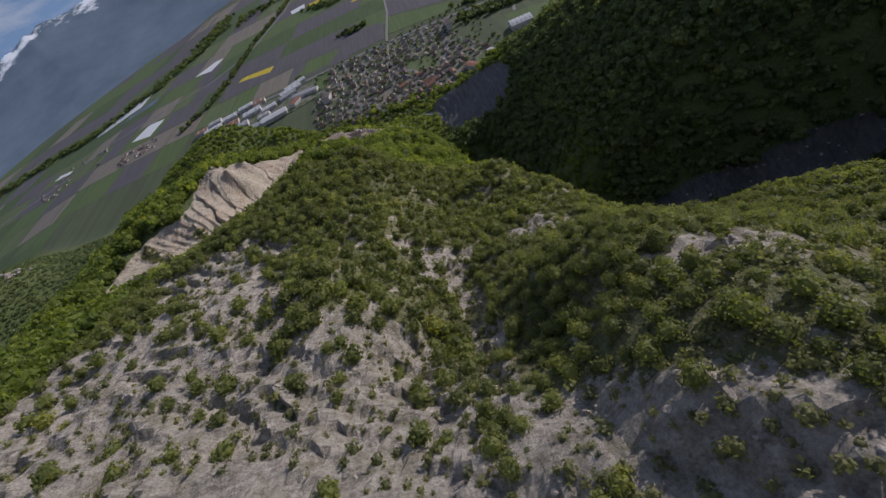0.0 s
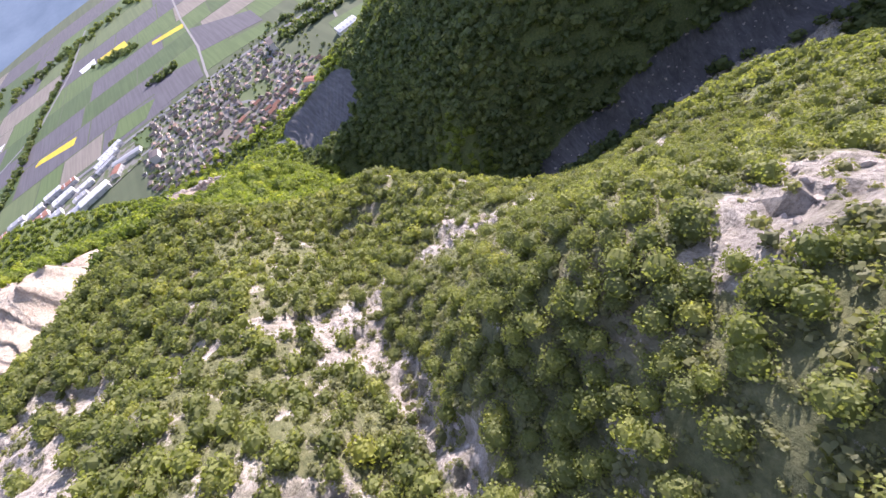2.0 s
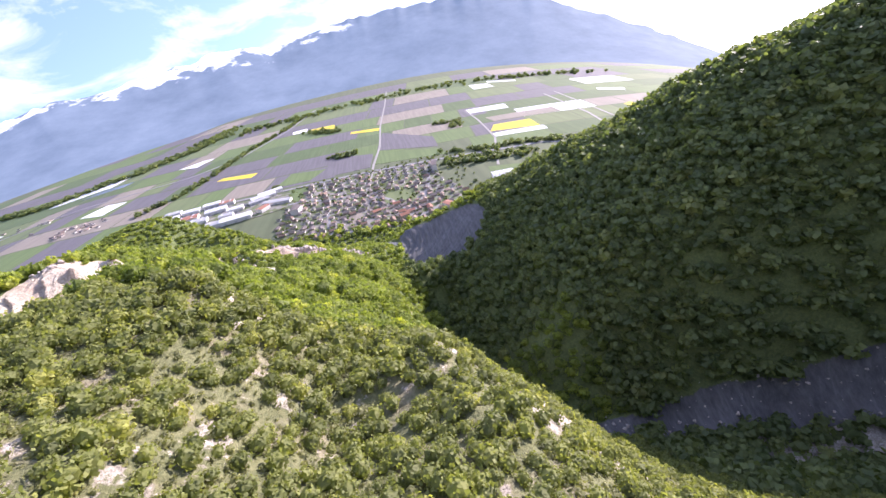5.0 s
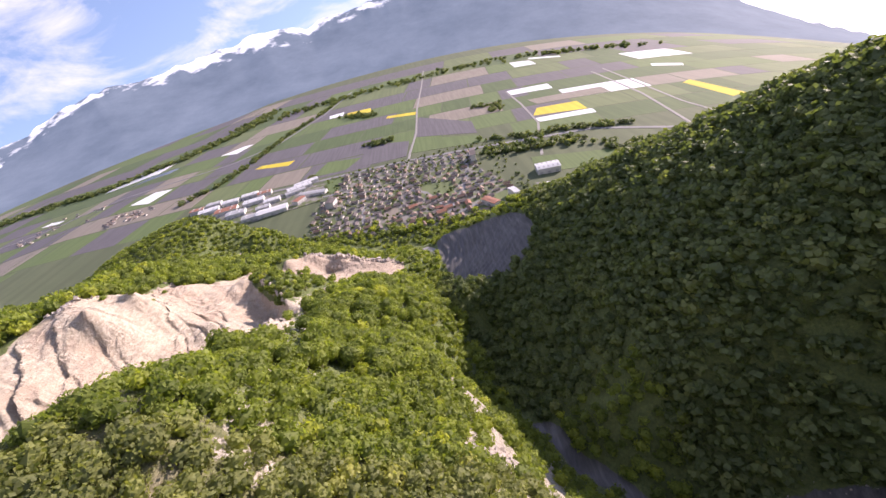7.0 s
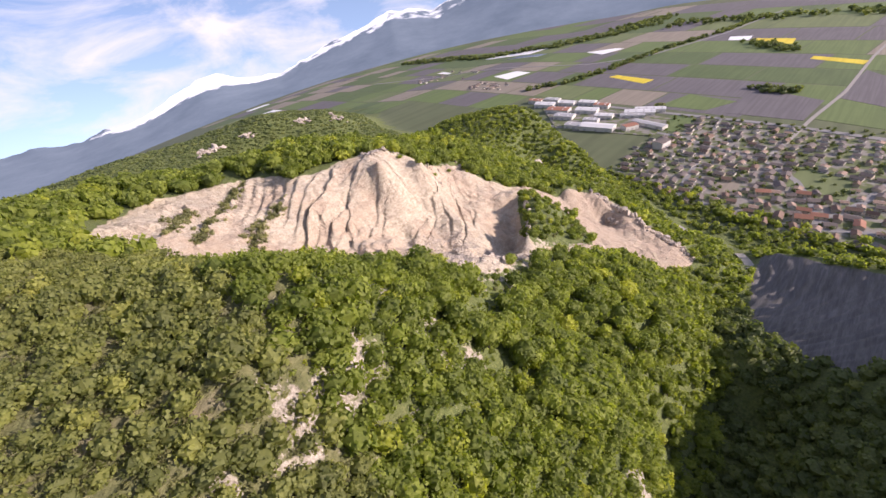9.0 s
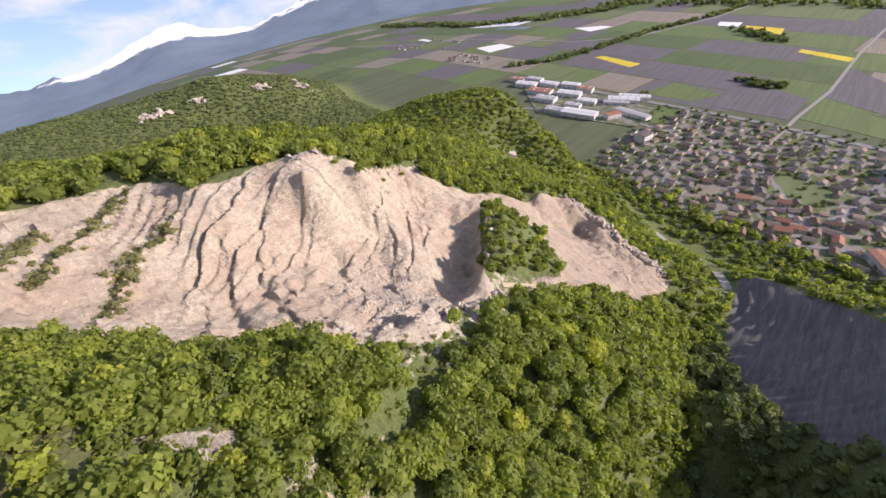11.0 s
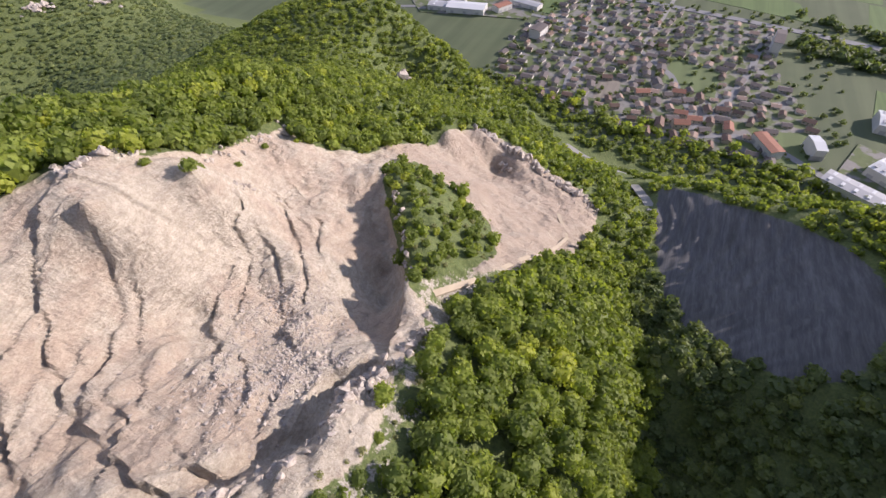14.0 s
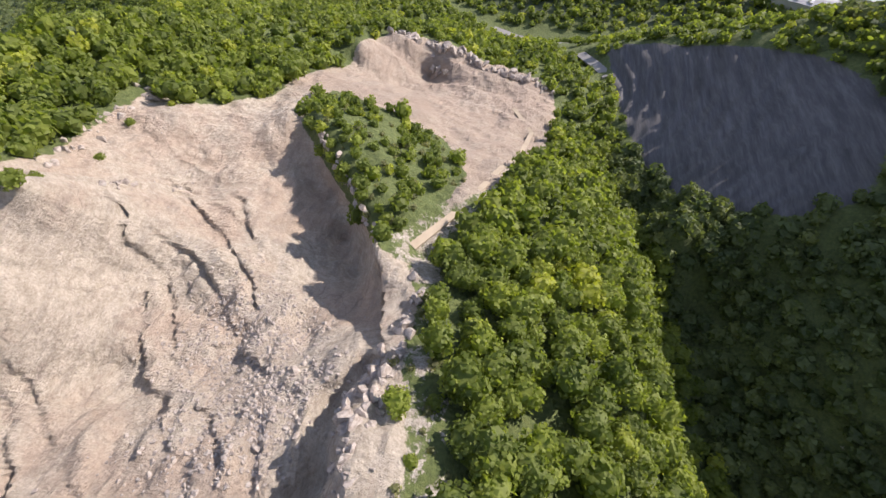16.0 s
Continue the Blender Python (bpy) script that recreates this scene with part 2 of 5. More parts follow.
# ---- the lie of the land: lines of the plan with their heights ----
LAND = {
    "rib_right": [(-45, -190, 262), (10, -190, 268), (70, -180, 262), (-12, -120, 226), (30, -115, 228), (17, 11, 151), (6, 36, 145)],
    "gully": [(-16, -88, 199), (-9, 15, 146), (-7, 38, 143)],
    "rib_left": [(-70, -120, 226), (-60, -80, 208), (-50, 4, 174), (-38, 17, 170), (-37, 44, 168), (-78, 27, 172), (-91, 18, 175), (-104, 34, 164), (-92, 48, 156), (-98, 66, 144)],
    "flank": [(60, -110, 205), (34, -62, 184), (46, -32, 160), (44, -20, 149), (46, 2, 123), (60, -18, 146), (76, -18, 141), (94, -24, 138), (70, 2, 110), (90, 0, 104), (100, 0, 97), (120, -60, 140)],
    "gorge": [(230, -20, 92), (195, 15, 74), (160, 38, 65), (122, 50, 57), (85, 58, 53), (56, 67, 51), (38, 92, 49), (25, 120, 47), (21, 150, 45), (16, 178, 44), (3, 215, 42), (-3, 250, 40), (-6, 285, 37), (-14, 318, 24), (-12, 365, 5)],
    "spur": [(-29, 55, 152), (-40, 58, 162), (-60, 54, 167), (-54, 61, 164), (-48, 67, 160), (-43, 78, 149), (-28, 85, 128), (-14, 66, 131), (-24, 104, 117), (-44, 126, 117), (-43, 148, 110), (-28, 149, 103), (-41, 167, 101), (-26, 200, 82), (-30, 235, 60)],
    "brow": [(12, 60, 119), (0, 98, 108), (-8, 117, 100), (-14, 140, 96), (-15, 168, 88), (-14, 196, 70), (-24, 240, 52)],
    "foot": [(22, 70, 84), (9, 107, 74), (2, 122, 66), (-1, 140, 60), (0, 165, 54), (0, 195, 50), (-10, 240, 42)],
    "woods_behind": [(-175, 110, 150), (-230, 57, 147), (-180, 160, 136), (-200, 220, 108), (-190, 278, 88), (-170, 330, 52), (-192, 355, 42), (-120, 360, 20), (-60, 355, 10)],
    "knoll": [(-300, 345, 78), (-265, 372, 86), (-228, 408, 82), (-175, 420, 58), (-140, 430, 20), (-260, 300, 72), (-330, 280, 64)],
    "left_hill": [(-700, -60, 44), (-690, 82, 56), (-681, 178, 48), (-653, 285, 64), (-613, 378, 52), (-574, 432, 12), (-420, 200, 36), (-430, 60, 58), (-420, 330, 24), (-400, 425, 14), (-540, 250, 8), (-300, 180, 84), (-330, -40, 118)],
    "dark_rib": [(8, 198, 62), (14, 208, 60)],
    "pit": [(4, 250, 43), (8, 276, 42), (14, 230, 50), (20, 268, 47), (22, 219, 59), (32, 239, 61), (29, 281, 52), (44, 258, 64), (50, 214, 74), (2, 300, 39)],
    "crest": [(-16, 345, 22), (3, 316, 40), (20, 312, 47), (37, 306, 54), (59, 291, 69), (80, 272, 82), (104, 241, 101), (123, 215, 120), (140, 196, 131), (154, 182, 143), (164, 169, 152), (174, 152, 162), (200, 110, 185), (240, 60, 215), (290, -10, 245)],
    "face": [(70, 130, 90), (82, 168, 97), (66, 190, 88), (78, 232, 92), (108, 90, 118), (128, 75, 112), (145, 105, 148), (165, 55, 122), (205, 50, 158), (46, 160, 70), (55, 100, 72)],
    "far_side": [(60, 350, 22), (120, 315, 45), (165, 268, 78), (215, 235, 105), (260, 190, 135), (290, 120, 185), (340, 40, 235)],
    "crest_line": [(-165, 86, 146), (-158, 108, 146), (-145, 113, 144), (-139, 133, 144), (-141, 143, 144), (-152, 126, 145), (-154, 142, 140), (-142, 163, 135), (-126, 155, 134), (-143, 198, 113), (-135, 192, 115), (-140, 228, 98), (-172, 214, 124), (-152, 178, 126)],
    "quarry_face": [(-144, 90, 142), (-142, 103, 143), (-135, 104, 141), (-131, 113, 134), (-126, 133, 140), (-125, 127, 129), (-125, 162, 122), (-119, 148, 119), (-124, 172, 109), (-116, 120, 120), (-116, 105, 126), (-117, 92, 130), (-114, 154, 112), (-115, 130, 113), (-110, 142, 111), (-119, 60, 143), (-101, 82, 132), (-102, 91, 128), (-90, 89, 131), (-99, 105, 125)],
    "quarry_floor": [(-99, 120, 117), (-82, 117, 120), (-75, 121, 119), (-96, 139, 107), (-94, 146, 106), (-103, 154, 110), (-72, 139, 114), (-70, 130, 117), (-70, 117, 121), (-79, 106, 125), (-83, 150, 102), (-76, 148, 106)],
    "hollow": [(-114, 188, 102), (-88, 172, 96), (-95, 183, 97), (-80, 160, 99), (-102, 170, 102), (-104, 190, 98)],
    "front_rim": [(-84, 80, 139), (-73, 98, 137), (-68, 107, 131), (-64, 114, 130), (-61, 122, 128), (-64, 129, 123), (-60, 131, 121), (-59, 137, 119), (-58, 143, 116), (-75, 102, 132)],
    "island": [(-69, 154, 112), (-71, 161, 112), (-79, 174, 110), (-87, 186, 107), (-97, 198, 105), (-105, 201, 102), (-62, 164, 104), (-53, 180, 98), (-39, 178, 98), (-70, 188, 101), (-80, 200, 98)],
    "lower_quarry": [(-116, 248, 82), (-114, 262, 72), (-112, 268, 76), (-98, 262, 62), (-89, 278, 52), (-65, 215, 80), (-60, 245, 64), (-43, 233, 64), (-100, 220, 92), (-84, 228, 82)],
    "far_rim": [(-98, 285, 66), (-80, 286, 60), (-57, 277, 55), (-36, 274, 47), (-24, 287, 43), (-90, 319, 44), (-60, 302, 38), (-82, 318, 46), (-37, 320, 32)],
    "slope_above": [(-16, -28, 167), (13, -59, 195), (-29, -7, 170), (1, -44, 187), (12, -43, 187), (17, -60, 196), (-47, -8, 176), (3, -58, 192), (-43, -18, 181), (-54, -22, 182), (-29, -35, 181), (-70, -9, 180), (-22, -43, 175), (-35, -45, 186), (-4, -55, 185), (13, -64, 199), (6, -64, 197), (-6, -45, 182), (-24, -30, 174)],
    "slope_below": [(10, -13, 162), (-22, -16, 169), (-13, -9, 161), (0, 3, 154), (-31, 4, 171), (-39, 1, 174), (-18, 34, 151), (-23, -2, 164), (-49, 42, 168), (26, -13, 153)],
}
PINS = np.array([p for line in LAND.values() for p in line], float)
_n = len(PINS)
_d = np.hypot(PINS[:, None, 0] - PINS[None, :, 0], PINS[:, None, 1] - PINS[None, :, 1])
_a = np.zeros((_n + 3, _n + 3))
_a[:_n, :_n] = -_d - 1.2 * np.eye(_n)
_a[:_n, _n:] = np.c_[np.ones(_n), PINS[:, 0] / 100, PINS[:, 1] / 100]
_a[_n:, :_n] = _a[:_n, _n:].T
_w = np.linalg.solve(_a, np.r_[PINS[:, 2], 0, 0, 0])


def smooth(a, b, v):
    t = np.clip((v - a) / (b - a), 0, 1)
    return t * t * (3 - 2 * t)


def valley_level(x, y):
    """The plain sinks away gently towards its ends."""
    d, az = np.hypot(x, y - 50), np.degrees(np.arctan2(x, y - 50))
    return -((d / 2200) ** 2) * (26 + np.where(az < 0, 0.030, 0.095) * np.clip(np.abs(az), 0, 95) ** 2)


def lattice(ix, iy, seed):
    h = (ix * 374761393 + iy * 668265263 + seed * 974711) & 0x7FFFFFFF
    h = ((h ^ (h >> 13)) * 1274126177) & 0x7FFFFFFF
    return ((h ^ (h >> 16)) & 0xFFFF) / 65535.0


def value_noise(x, y, seed=1):
    ix, iy = np.floor(x).astype(np.int64), np.floor(y).astype(np.int64)
    fx, fy = x - ix, y - iy
    fx, fy = fx * fx * (3 - 2 * fx), fy * fy * (3 - 2 * fy)
    a, b = lattice(ix, iy, seed), lattice(ix + 1, iy, seed)
    c, d = lattice(ix, iy + 1, seed), lattice(ix + 1, iy + 1, seed)
    return (a * (1 - fx) + b * fx) * (1 - fy) + (c * (1 - fx) + d * fx) * fy - 0.5


def fractal(x, y, size, octaves=4, seed=1):
    out, amp = 0.0, 1.0
    for o in range(octaves):
        out = out + amp * value_noise(x / size * 2**o + 17.3 * o, y / size * 2**o - 9.1 * o, seed + o)
        amp *= 0.5
    return out


def inside(x, y, poly, soft=4.0):
    """About 1 inside a closed outline, 0 outside, with a soft edge of some metres."""
    best, odd = np.full(np.shape(x), 1e9), np.zeros(np.shape(x), bool)
    for (ax, ay), (bx, by) in zip(poly, poly[1:] + poly[:1]):
        t = np.clip(((x - ax) * (bx - ax) + (y - ay) * (by - ay)) / ((bx - ax) ** 2 + (by - ay) ** 2), 0, 1)
        best = np.minimum(best, np.hypot(x - ax - t * (bx - ax), y - ay - t * (by - ay)))
        if ay != by:
            odd ^= ((ay > y) != (by > y)) & (x < (bx - ax) * (y - ay) / (by - ay) + ax)
    return smooth(-soft, soft, np.where(odd, best, -best))


def along(x, y, line):
    """Distance to an open line."""
    best = np.full(np.shape(x), 1e9)
    for (ax, ay), (bx, by) in zip(line, line[1:]):
        t = np.clip(((x - ax) * (bx - ax) + (y - ay) * (by - ay)) / ((bx - ax) ** 2 + (by - ay) ** 2), 0, 1)
        best = np.minimum(best, np.hypot(x - ax - t * (bx - ax), y - ay - t * (by - ay)))
    return best


def signed(x, y, line):
    """Distance to an open line, and on which side of it: above 0 towards the sun."""
    best, side = np.full(np.shape(x), 1e9), np.zeros(np.shape(x))
    for (ax, ay), (bx, by) in zip(line, line[1:]):
        t = np.clip(((x - ax) * (bx - ax) + (y - ay) * (by - ay)) / ((bx - ax) ** 2 + (by - ay) ** 2), 0, 1)
        d = np.hypot(x - ax - t * (bx - ax), y - ay - t * (by - ay))
        c = (bx - ax) * (y - ay) - (by - ay) * (x - ax)
        flip = 1.0 if (ay - by) * 0.72 + (bx - ax) * 0.69 > 0 else -1.0
        side = np.where(d < best, c * flip, side)
        best = np.minimum(best, d)
    return best, side


STONY = [([(-100, 12), (-82, 12), (-61, -2), (-50, -14), (-44, -24), (-42, -33), (-46, -38), (-62, -30), (-84, -14)], 3.0),
         ([(-110, -18), (-84, -16), (-62, -34), (-46, -42), (-38, -36), (-29, -39), (-22, -43), (-17, -53), (-16, -62), (-16, -105), (-110, -105)], 3.0),
         ([(-9, -64), (0, -68), (10, -72), (24, -84), (24, -105), (-12, -105)], 3.0)]
SHELVES = [([(1, -14), (9, -17), (18, -21), (33, -24), (52, -26)], 4.6), ([(12, -55), (16, -57), (22, -60), (34, -68)], 3.6), ([(-13, -100), (-13, -59), (-15, -46), (-15, -35), (-16, -24), (-12, -10)], 2.4),
           ([(-27, -9), (-20, -16), (-21, -24)], 1.5), ([(-37, -8), (-30, -8)], 2.0), ([(-62, 4), (-54, -8)], 2.6), ([(6, -12), (9, -4)], 2.5), ([(-16, 22), (-12, 14)], 2.0), ([(-51, 68), (-48, 72)], 1.6), ([(-33, 90), (-28, 100)], 1.8), ([(-27, 38), (-25, 40)], 1.2), ([(4, 72), (9, 70)], 2.0), ([(30, -46), (52, -40)], 2.5),
           ([(104, 37), (120, 33), (140, 29), (160, 25), (178, 11), (196, -4)], 5.5)]


BLUFF = [(1, 58), (7, 54), (14, 56), (16, 70), (11, 84), (4, 76), (0, 66)]


def stony(x, y):
    """Bare rock on the upper slope."""
    ragged = 9.0 * fractal(x, y, 11, 4, 55)
    out = np.zeros(np.shape(x))
    for poly, soft in STONY:
        out = np.maximum(out, inside(x + ragged, y + ragged, poly, soft))
    for line, wide in SHELVES:
        out = np.maximum(out, smooth(wide * 1.25, wide * 0.6, along(x, y, line) + ragged * 0.8))
    return np.maximum(out, inside(x + 0.35 * ragged, y + 0.35 * ragged, BLUFF, 2))


QUARRY = [(-138, 35), (-157, 42), (-170, 58), (-172, 76), (-171, 90), (-158, 101), (-148, 106), (-146, 119), (-147, 135), (-143, 146), (-136, 153), (-139, 165), (-144, 182), (-147, 203), (-132, 200), (-121, 214), (-118, 228), (-108, 228), (-104, 205), (-94, 189), (-82, 175), (-70, 161), (-64, 158), (-60, 150), (-60, 139), (-56, 128), (-54, 120), (-57, 113), (-62, 105), (-68, 97), (-72, 88), (-82, 79), (-94, 69), (-106, 56), (-117, 46), (-127, 37)]
LOWER = [(-121, 222), (-118, 248), (-116, 262), (-113, 276), (-106, 294), (-80, 293), (-60, 290), (-45, 288), (-31, 274), (-30, 250), (-37, 216), (-50, 189), (-60, 175), (-68, 166), (-86, 200), (-105, 218)]
ISLAND = [(-106, 202), (-106, 226), (-86, 218), (-67, 212), (-57, 192), (-61, 175), (-69, 162), (-82, 176), (-95, 190)]
PIT = [(-4, 320), (15, 310), (41, 290), (56, 270), (63, 250), (63, 228), (52, 204), (40, 203), (26, 208), (14, 220), (5, 244), (-2, 281)]
GORGE = [p[:2] for p in LAND["gorge"]]
TRENCH = [(-88, 88), (-82, 97), (-75, 107), (-70, 115), (-68, 123), (-70, 130), (-66, 136)]
ISLE_WALL = [(-68, 152), (-71, 161), (-79, 174), (-88, 186), (-97, 198)]
BANK = [(-70, 92), (-60, 97), (-52, 104), (-48, 114), (-48, 124), (-51, 134), (-53, 146), (-57, 156), (-62, 160), (-62, 140), (-58, 126), (-56, 116), (-64, 104)]
TRAIL = [(-62, 158), (-65, 164), (-58, 176), (-53, 187), (-44, 214), (-40, 239), (-48, 254)]
TRACK = [(-69, 380), (-38, 364), (-24, 346), (-16, 328), (-9, 310), (-5, 297)]
# scarps in the quarry: line, height of the step, width of its trench
BAND_A = [(-165, 88), (-154, 78), (-140, 67), (-128, 59)]
BAND_B = [(-155, 64), (-145, 60), (-136, 54)]
BAND_C = [(-139, 93), (-133, 82), (-126, 75), (-112, 68)]
GROOVES = [
    (BAND_A, 2.0, 3.0), (BAND_B, 2.0, 3.0), (BAND_C, 1.8, 2.4),
    ([(-141, 117), (-134, 107), (-131, 100), (-126, 95), (-118, 88), (-106, 80)], 2.2, 2.2),
    ([(-129, 117), (-127, 109), (-122, 102), (-116, 97), (-106, 92), (-94, 90)], 2.0, 1.8),
    ([(-135, 128), (-133, 120), (-128, 114), (-120, 108), (-114, 104), (-107, 101), (-98, 101), (-89, 101), (-83, 101)], 2.6, 2.2),
    ([(-125, 128), (-122, 123), (-118, 117), (-114, 113)], 1.9, 1.5), ([(-122, 131), (-121, 126), (-117, 121), (-113, 118)], 2.1, 1.5),
    ([(-105, 113), (-98, 109), (-95, 104)], 2.0, 1.4), ([(-118, 111), (-110, 107), (-101, 106), (-94, 107), (-86, 107)], 1.3, 1.2),
    ([(-123, 99), (-113, 95), (-105, 93), (-94, 91)], 1.6, 1.5), ([(-112, 88), (-103, 85), (-94, 83)], 1.4, 1.5),
    ([(-121, 161), (-119, 153), (-114, 149), (-110, 142)], 2.8, 1.8), ([(-119, 158), (-115, 156), (-107, 152), (-103, 147)], 2.8, 1.8),
    ([(-119, 168), (-112, 163), (-102, 156), (-98, 151), (-95, 147)], 2.8, 1.9), ([(-118, 176), (-110, 172), (-104, 164)], 1.8, 1.6),
    ([(-114, 143), (-112, 135), (-108, 130)], 1.9, 1.5), ([(-93, 126), (-85, 121)], 1.5, 1.2), ([(-98, 137), (-88, 134)], 1.4, 1.2), ([(-104, 127), (-99, 124)], 1.4, 1.2),
    ([(-128, 163), (-128, 168), (-124, 173), (-119, 171)], 3.2, 2.4), ([(-133, 138), (-128, 140), (-122, 144)], 1.2, 1.4), ([(-82, 105), (-74, 108), (-69, 107)], 1.5, 1.2),
]


def height(x, y):
    h = np.zeros(len(x))
    for k in range(0, len(x), 4000):
        xs, ys = x[k:k + 4000], y[k:k + 4000]
        d = np.hypot(xs[:, None] - PINS[:, 0], ys[:, None] - PINS[:, 1])
        h[k:k + 4000] = -d @ _w[:_n] + _w[_n] + _w[_n + 1] * xs / 100 + _w[_n + 2] * ys / 100
    v = valley_level(x, y)
    toe = np.interp(x, [-900, -700, -600, -500, -400, -280, -200, -150, -110, -60, -25, 20, 60, 110, 160, 230, 320, 420], [640, 560, 500, 500, 480, 470, 458, 450, 440, 412, 400, 396, 392, 385, 372, 350, 320, 280])
    k = smooth(-70, 0, y - toe)
    h = np.where(k < 1, h * (1 - k) + v * k, v)
    far = smooth(0, 260, np.maximum(np.maximum(-x - 720, x - 330), -y - 180))
    h = h * (1 - far) + np.where((y > 200) | (x < -720), v - 14 * (x < -720), np.clip(h, -200, 260) * 0.6) * far
    rough = (1 - k) * (1 - far)
    q = inside(x, y, QUARRY, 3)
    lq = inside(x, y, LOWER, 3)
    pit = inside(x, y, PIT, 4)
    # beds of stone: each ends in a low scarp with a trench at its foot
    wx, wy = x + 1.6 * value_noise(x / 5, y / 5, 5), y + 1.6 * value_noise(x / 5, y / 5, 6)
    box_ = (x > -190) & (x < -45) & (y > 40) & (y < 210)
    qx, qy, cut = wx[box_], wy[box_], np.zeros(int(box_.sum()))
    for line, deep, broad in GROOVES:
        dist, side = signed(qx, qy, line)
        uneven = np.clip(0.75 + 1.3 * value_noise(qx / 6, qy / 6, 9), 0.25, 1.3)
        cut += 1.35 * deep * uneven * np.where(side > 0, 0.9 * np.exp(-dist / 7.0) * smooth(0.0, 0.9, dist), -0.3 * smooth(broad, 0.2, dist))
    cut -= 4.0 * smooth(4.5, 0.8, along(qx, qy, TRENCH))
    dist, side = signed(qx, qy, ISLE_WALL)
    cut -= 5.0 * (side < 0) * smooth(0.2, 1.6, dist) * smooth(15, 5, dist)
    h[box_] += np.clip(cut, -6.5, 2.8) * q[box_]
    s = 0.86 * x + 0.51 * y + 9 * value_noise(x / 34, y / 34, 5) - 0.012 * (y - 110) ** 2
    step = (s / 4.6) % 1.0
    upper = q * smooth(98, 122, h) * np.clip(value_noise(x / 12, y / 12, 8) + 0.25, 0, 1)
    h = h + 2.6 * upper * (-step + smooth(0.7, 0.98, step)) + 0.5 * lq * (2.4 * ((0.3 * x + y) / 13 % 1.0) - 2.6 * smooth(0.8, 1.0, (0.3 * x + y) / 13 % 1.0))
    # weathered folds in the shaded pit
    h = h + pit * (0.5 + 0.9 * value_noise(x / 9, y / 9, 13)) * smooth(60, 44, x) * np.sin((x * 0.95 - 0.42 * y + 0.008 * (y - 262) ** 2) / 1.0 + 4.0 * value_noise(x / 15, y / 15, 12))
    rough = rough * (1 - 0.85 * pit)
    h = h + rough * (3.2 * fractal(x, y, 26, 3, 3) + 1.2 * fractal(x, y, 7, 3, 21) + np.maximum(q, lq) * (1.5 * fractal(wx, wy, 7, 4, 27) - 1.1 * np.abs(value_noise(wx / 2.6, wy / 5.2, 33)) + 0.22 * value_noise(x / 1.05, y / 1.05, 35)))
    near = (x > -130) & (x < 90) & (y > -130) & (y < 40)
    nx_, ny_ = wx[near], wy[near]
    ledge = 0.55 * nx_ + 0.8 * ny_ + 5 * value_noise(nx_ / 13, ny_ / 13, 44)
    h[near] += stony(nx_, ny_) * (2.6 * fractal(nx_, ny_, 8, 4, 45) - 2.6 * np.abs(value_noise(nx_ / 3.0, ny_ / 3.0, 46)) + np.clip(0.6 + 2 * value_noise(nx_ / 9, ny_ / 9, 47), 0, 1.4) * 2.0 * (smooth(0.7, 0.95, (ledge / 4.0) % 1.0) - ((ledge / 4.0) % 1.0)))
    gl = along(x, y, GORGE)
    h = h + rough * (gl < 14) * 2.2 * fractal(x, y, 6, 3, 40)
    return h


def axis(cuts):
    out = [cuts[0][0]]
    for (a, step), (b, _) in zip(cuts, cuts[1:]):
        n = max(1, round((b - a) / step))
        out += list(a + (b - a) * (np.arange(n) + 1) / n)
    return np.array(out, float)


GX = axis([(-4200, 260), (-1600, 70), (-720, 16), (-240, 4), (-185, 1.6), (-150, 0.75), (-62, 1.1), (66, 3), (180, 8), (330, 24), (700, 80), (1600, 260), (4200, 0)])
GY = axis([(-900, 60), (-240, 8), (-110, 1.3), (40, 1.4), (86, 0.75), (192, 1.6), (320, 3), (345, 5), (450, 16), (760, 30), (1600, 80), (2400, 240), (4300, 0)])
gx, gy = np.meshgrid(GX, GY)
HX, HY = gx.ravel(), gy.ravel()
HZ = height(HX, HY)
HGRID = HZ.reshape(len(GY), len(GX))


def ground_at(x, y):
    """The height of the finished ground sheet."""
    x, y = np.atleast_1d(np.asarray(x, float)), np.atleast_1d(np.asarray(y, float))
    i, j = np.clip(np.searchsorted(GX, x) - 1, 0, len(GX) - 2), np.clip(np.searchsorted(GY, y) - 1, 0, len(GY) - 2)
    u, v = (x - GX[i]) / (GX[i + 1] - GX[i]), (y - GY[j]) / (GY[j + 1] - GY[j])
    return (HGRID[j, i] * (1 - u) + HGRID[j, i + 1] * u) * (1 - v) + (HGRID[j + 1, i] * (1 - u) + HGRID[j + 1, i + 1] * u) * v


def mesh_from(name, verts, faces, materials, smooth_faces=False, which=None, floats=None):
    """A mesh from arrays: faces is an (n, 3) or (n, 4) array."""
    me = bpy.data.meshes.new(name)
    n, k = faces.shape
    me.vertices.add(len(verts))
    me.vertices.foreach_set("co", np.ascontiguousarray(verts, np.float32).ravel())
    me.loops.add(n * k)
    me.loops.foreach_set("vertex_index", np.ascontiguousarray(faces, np.int32).ravel())
    me.polygons.add(n)
    me.polygons.foreach_set("loop_start", np.arange(0, n * k, k, dtype=np.int32))
    me.polygons.foreach_set("use_smooth", np.broadcast_to(smooth_faces, n).astype(bool))
    for m in materials:
        me.materials.append(m)
    if which is not None:
        me.polygons.foreach_set("material_index", which.astype(np.int32))
    for key, values in (floats or {}).items():
        me.attributes.new(key, "FLOAT", "POINT").data.foreach_set("value", np.ascontiguousarray(values, np.float32))
    me.update(calc_edges=True)
    return me


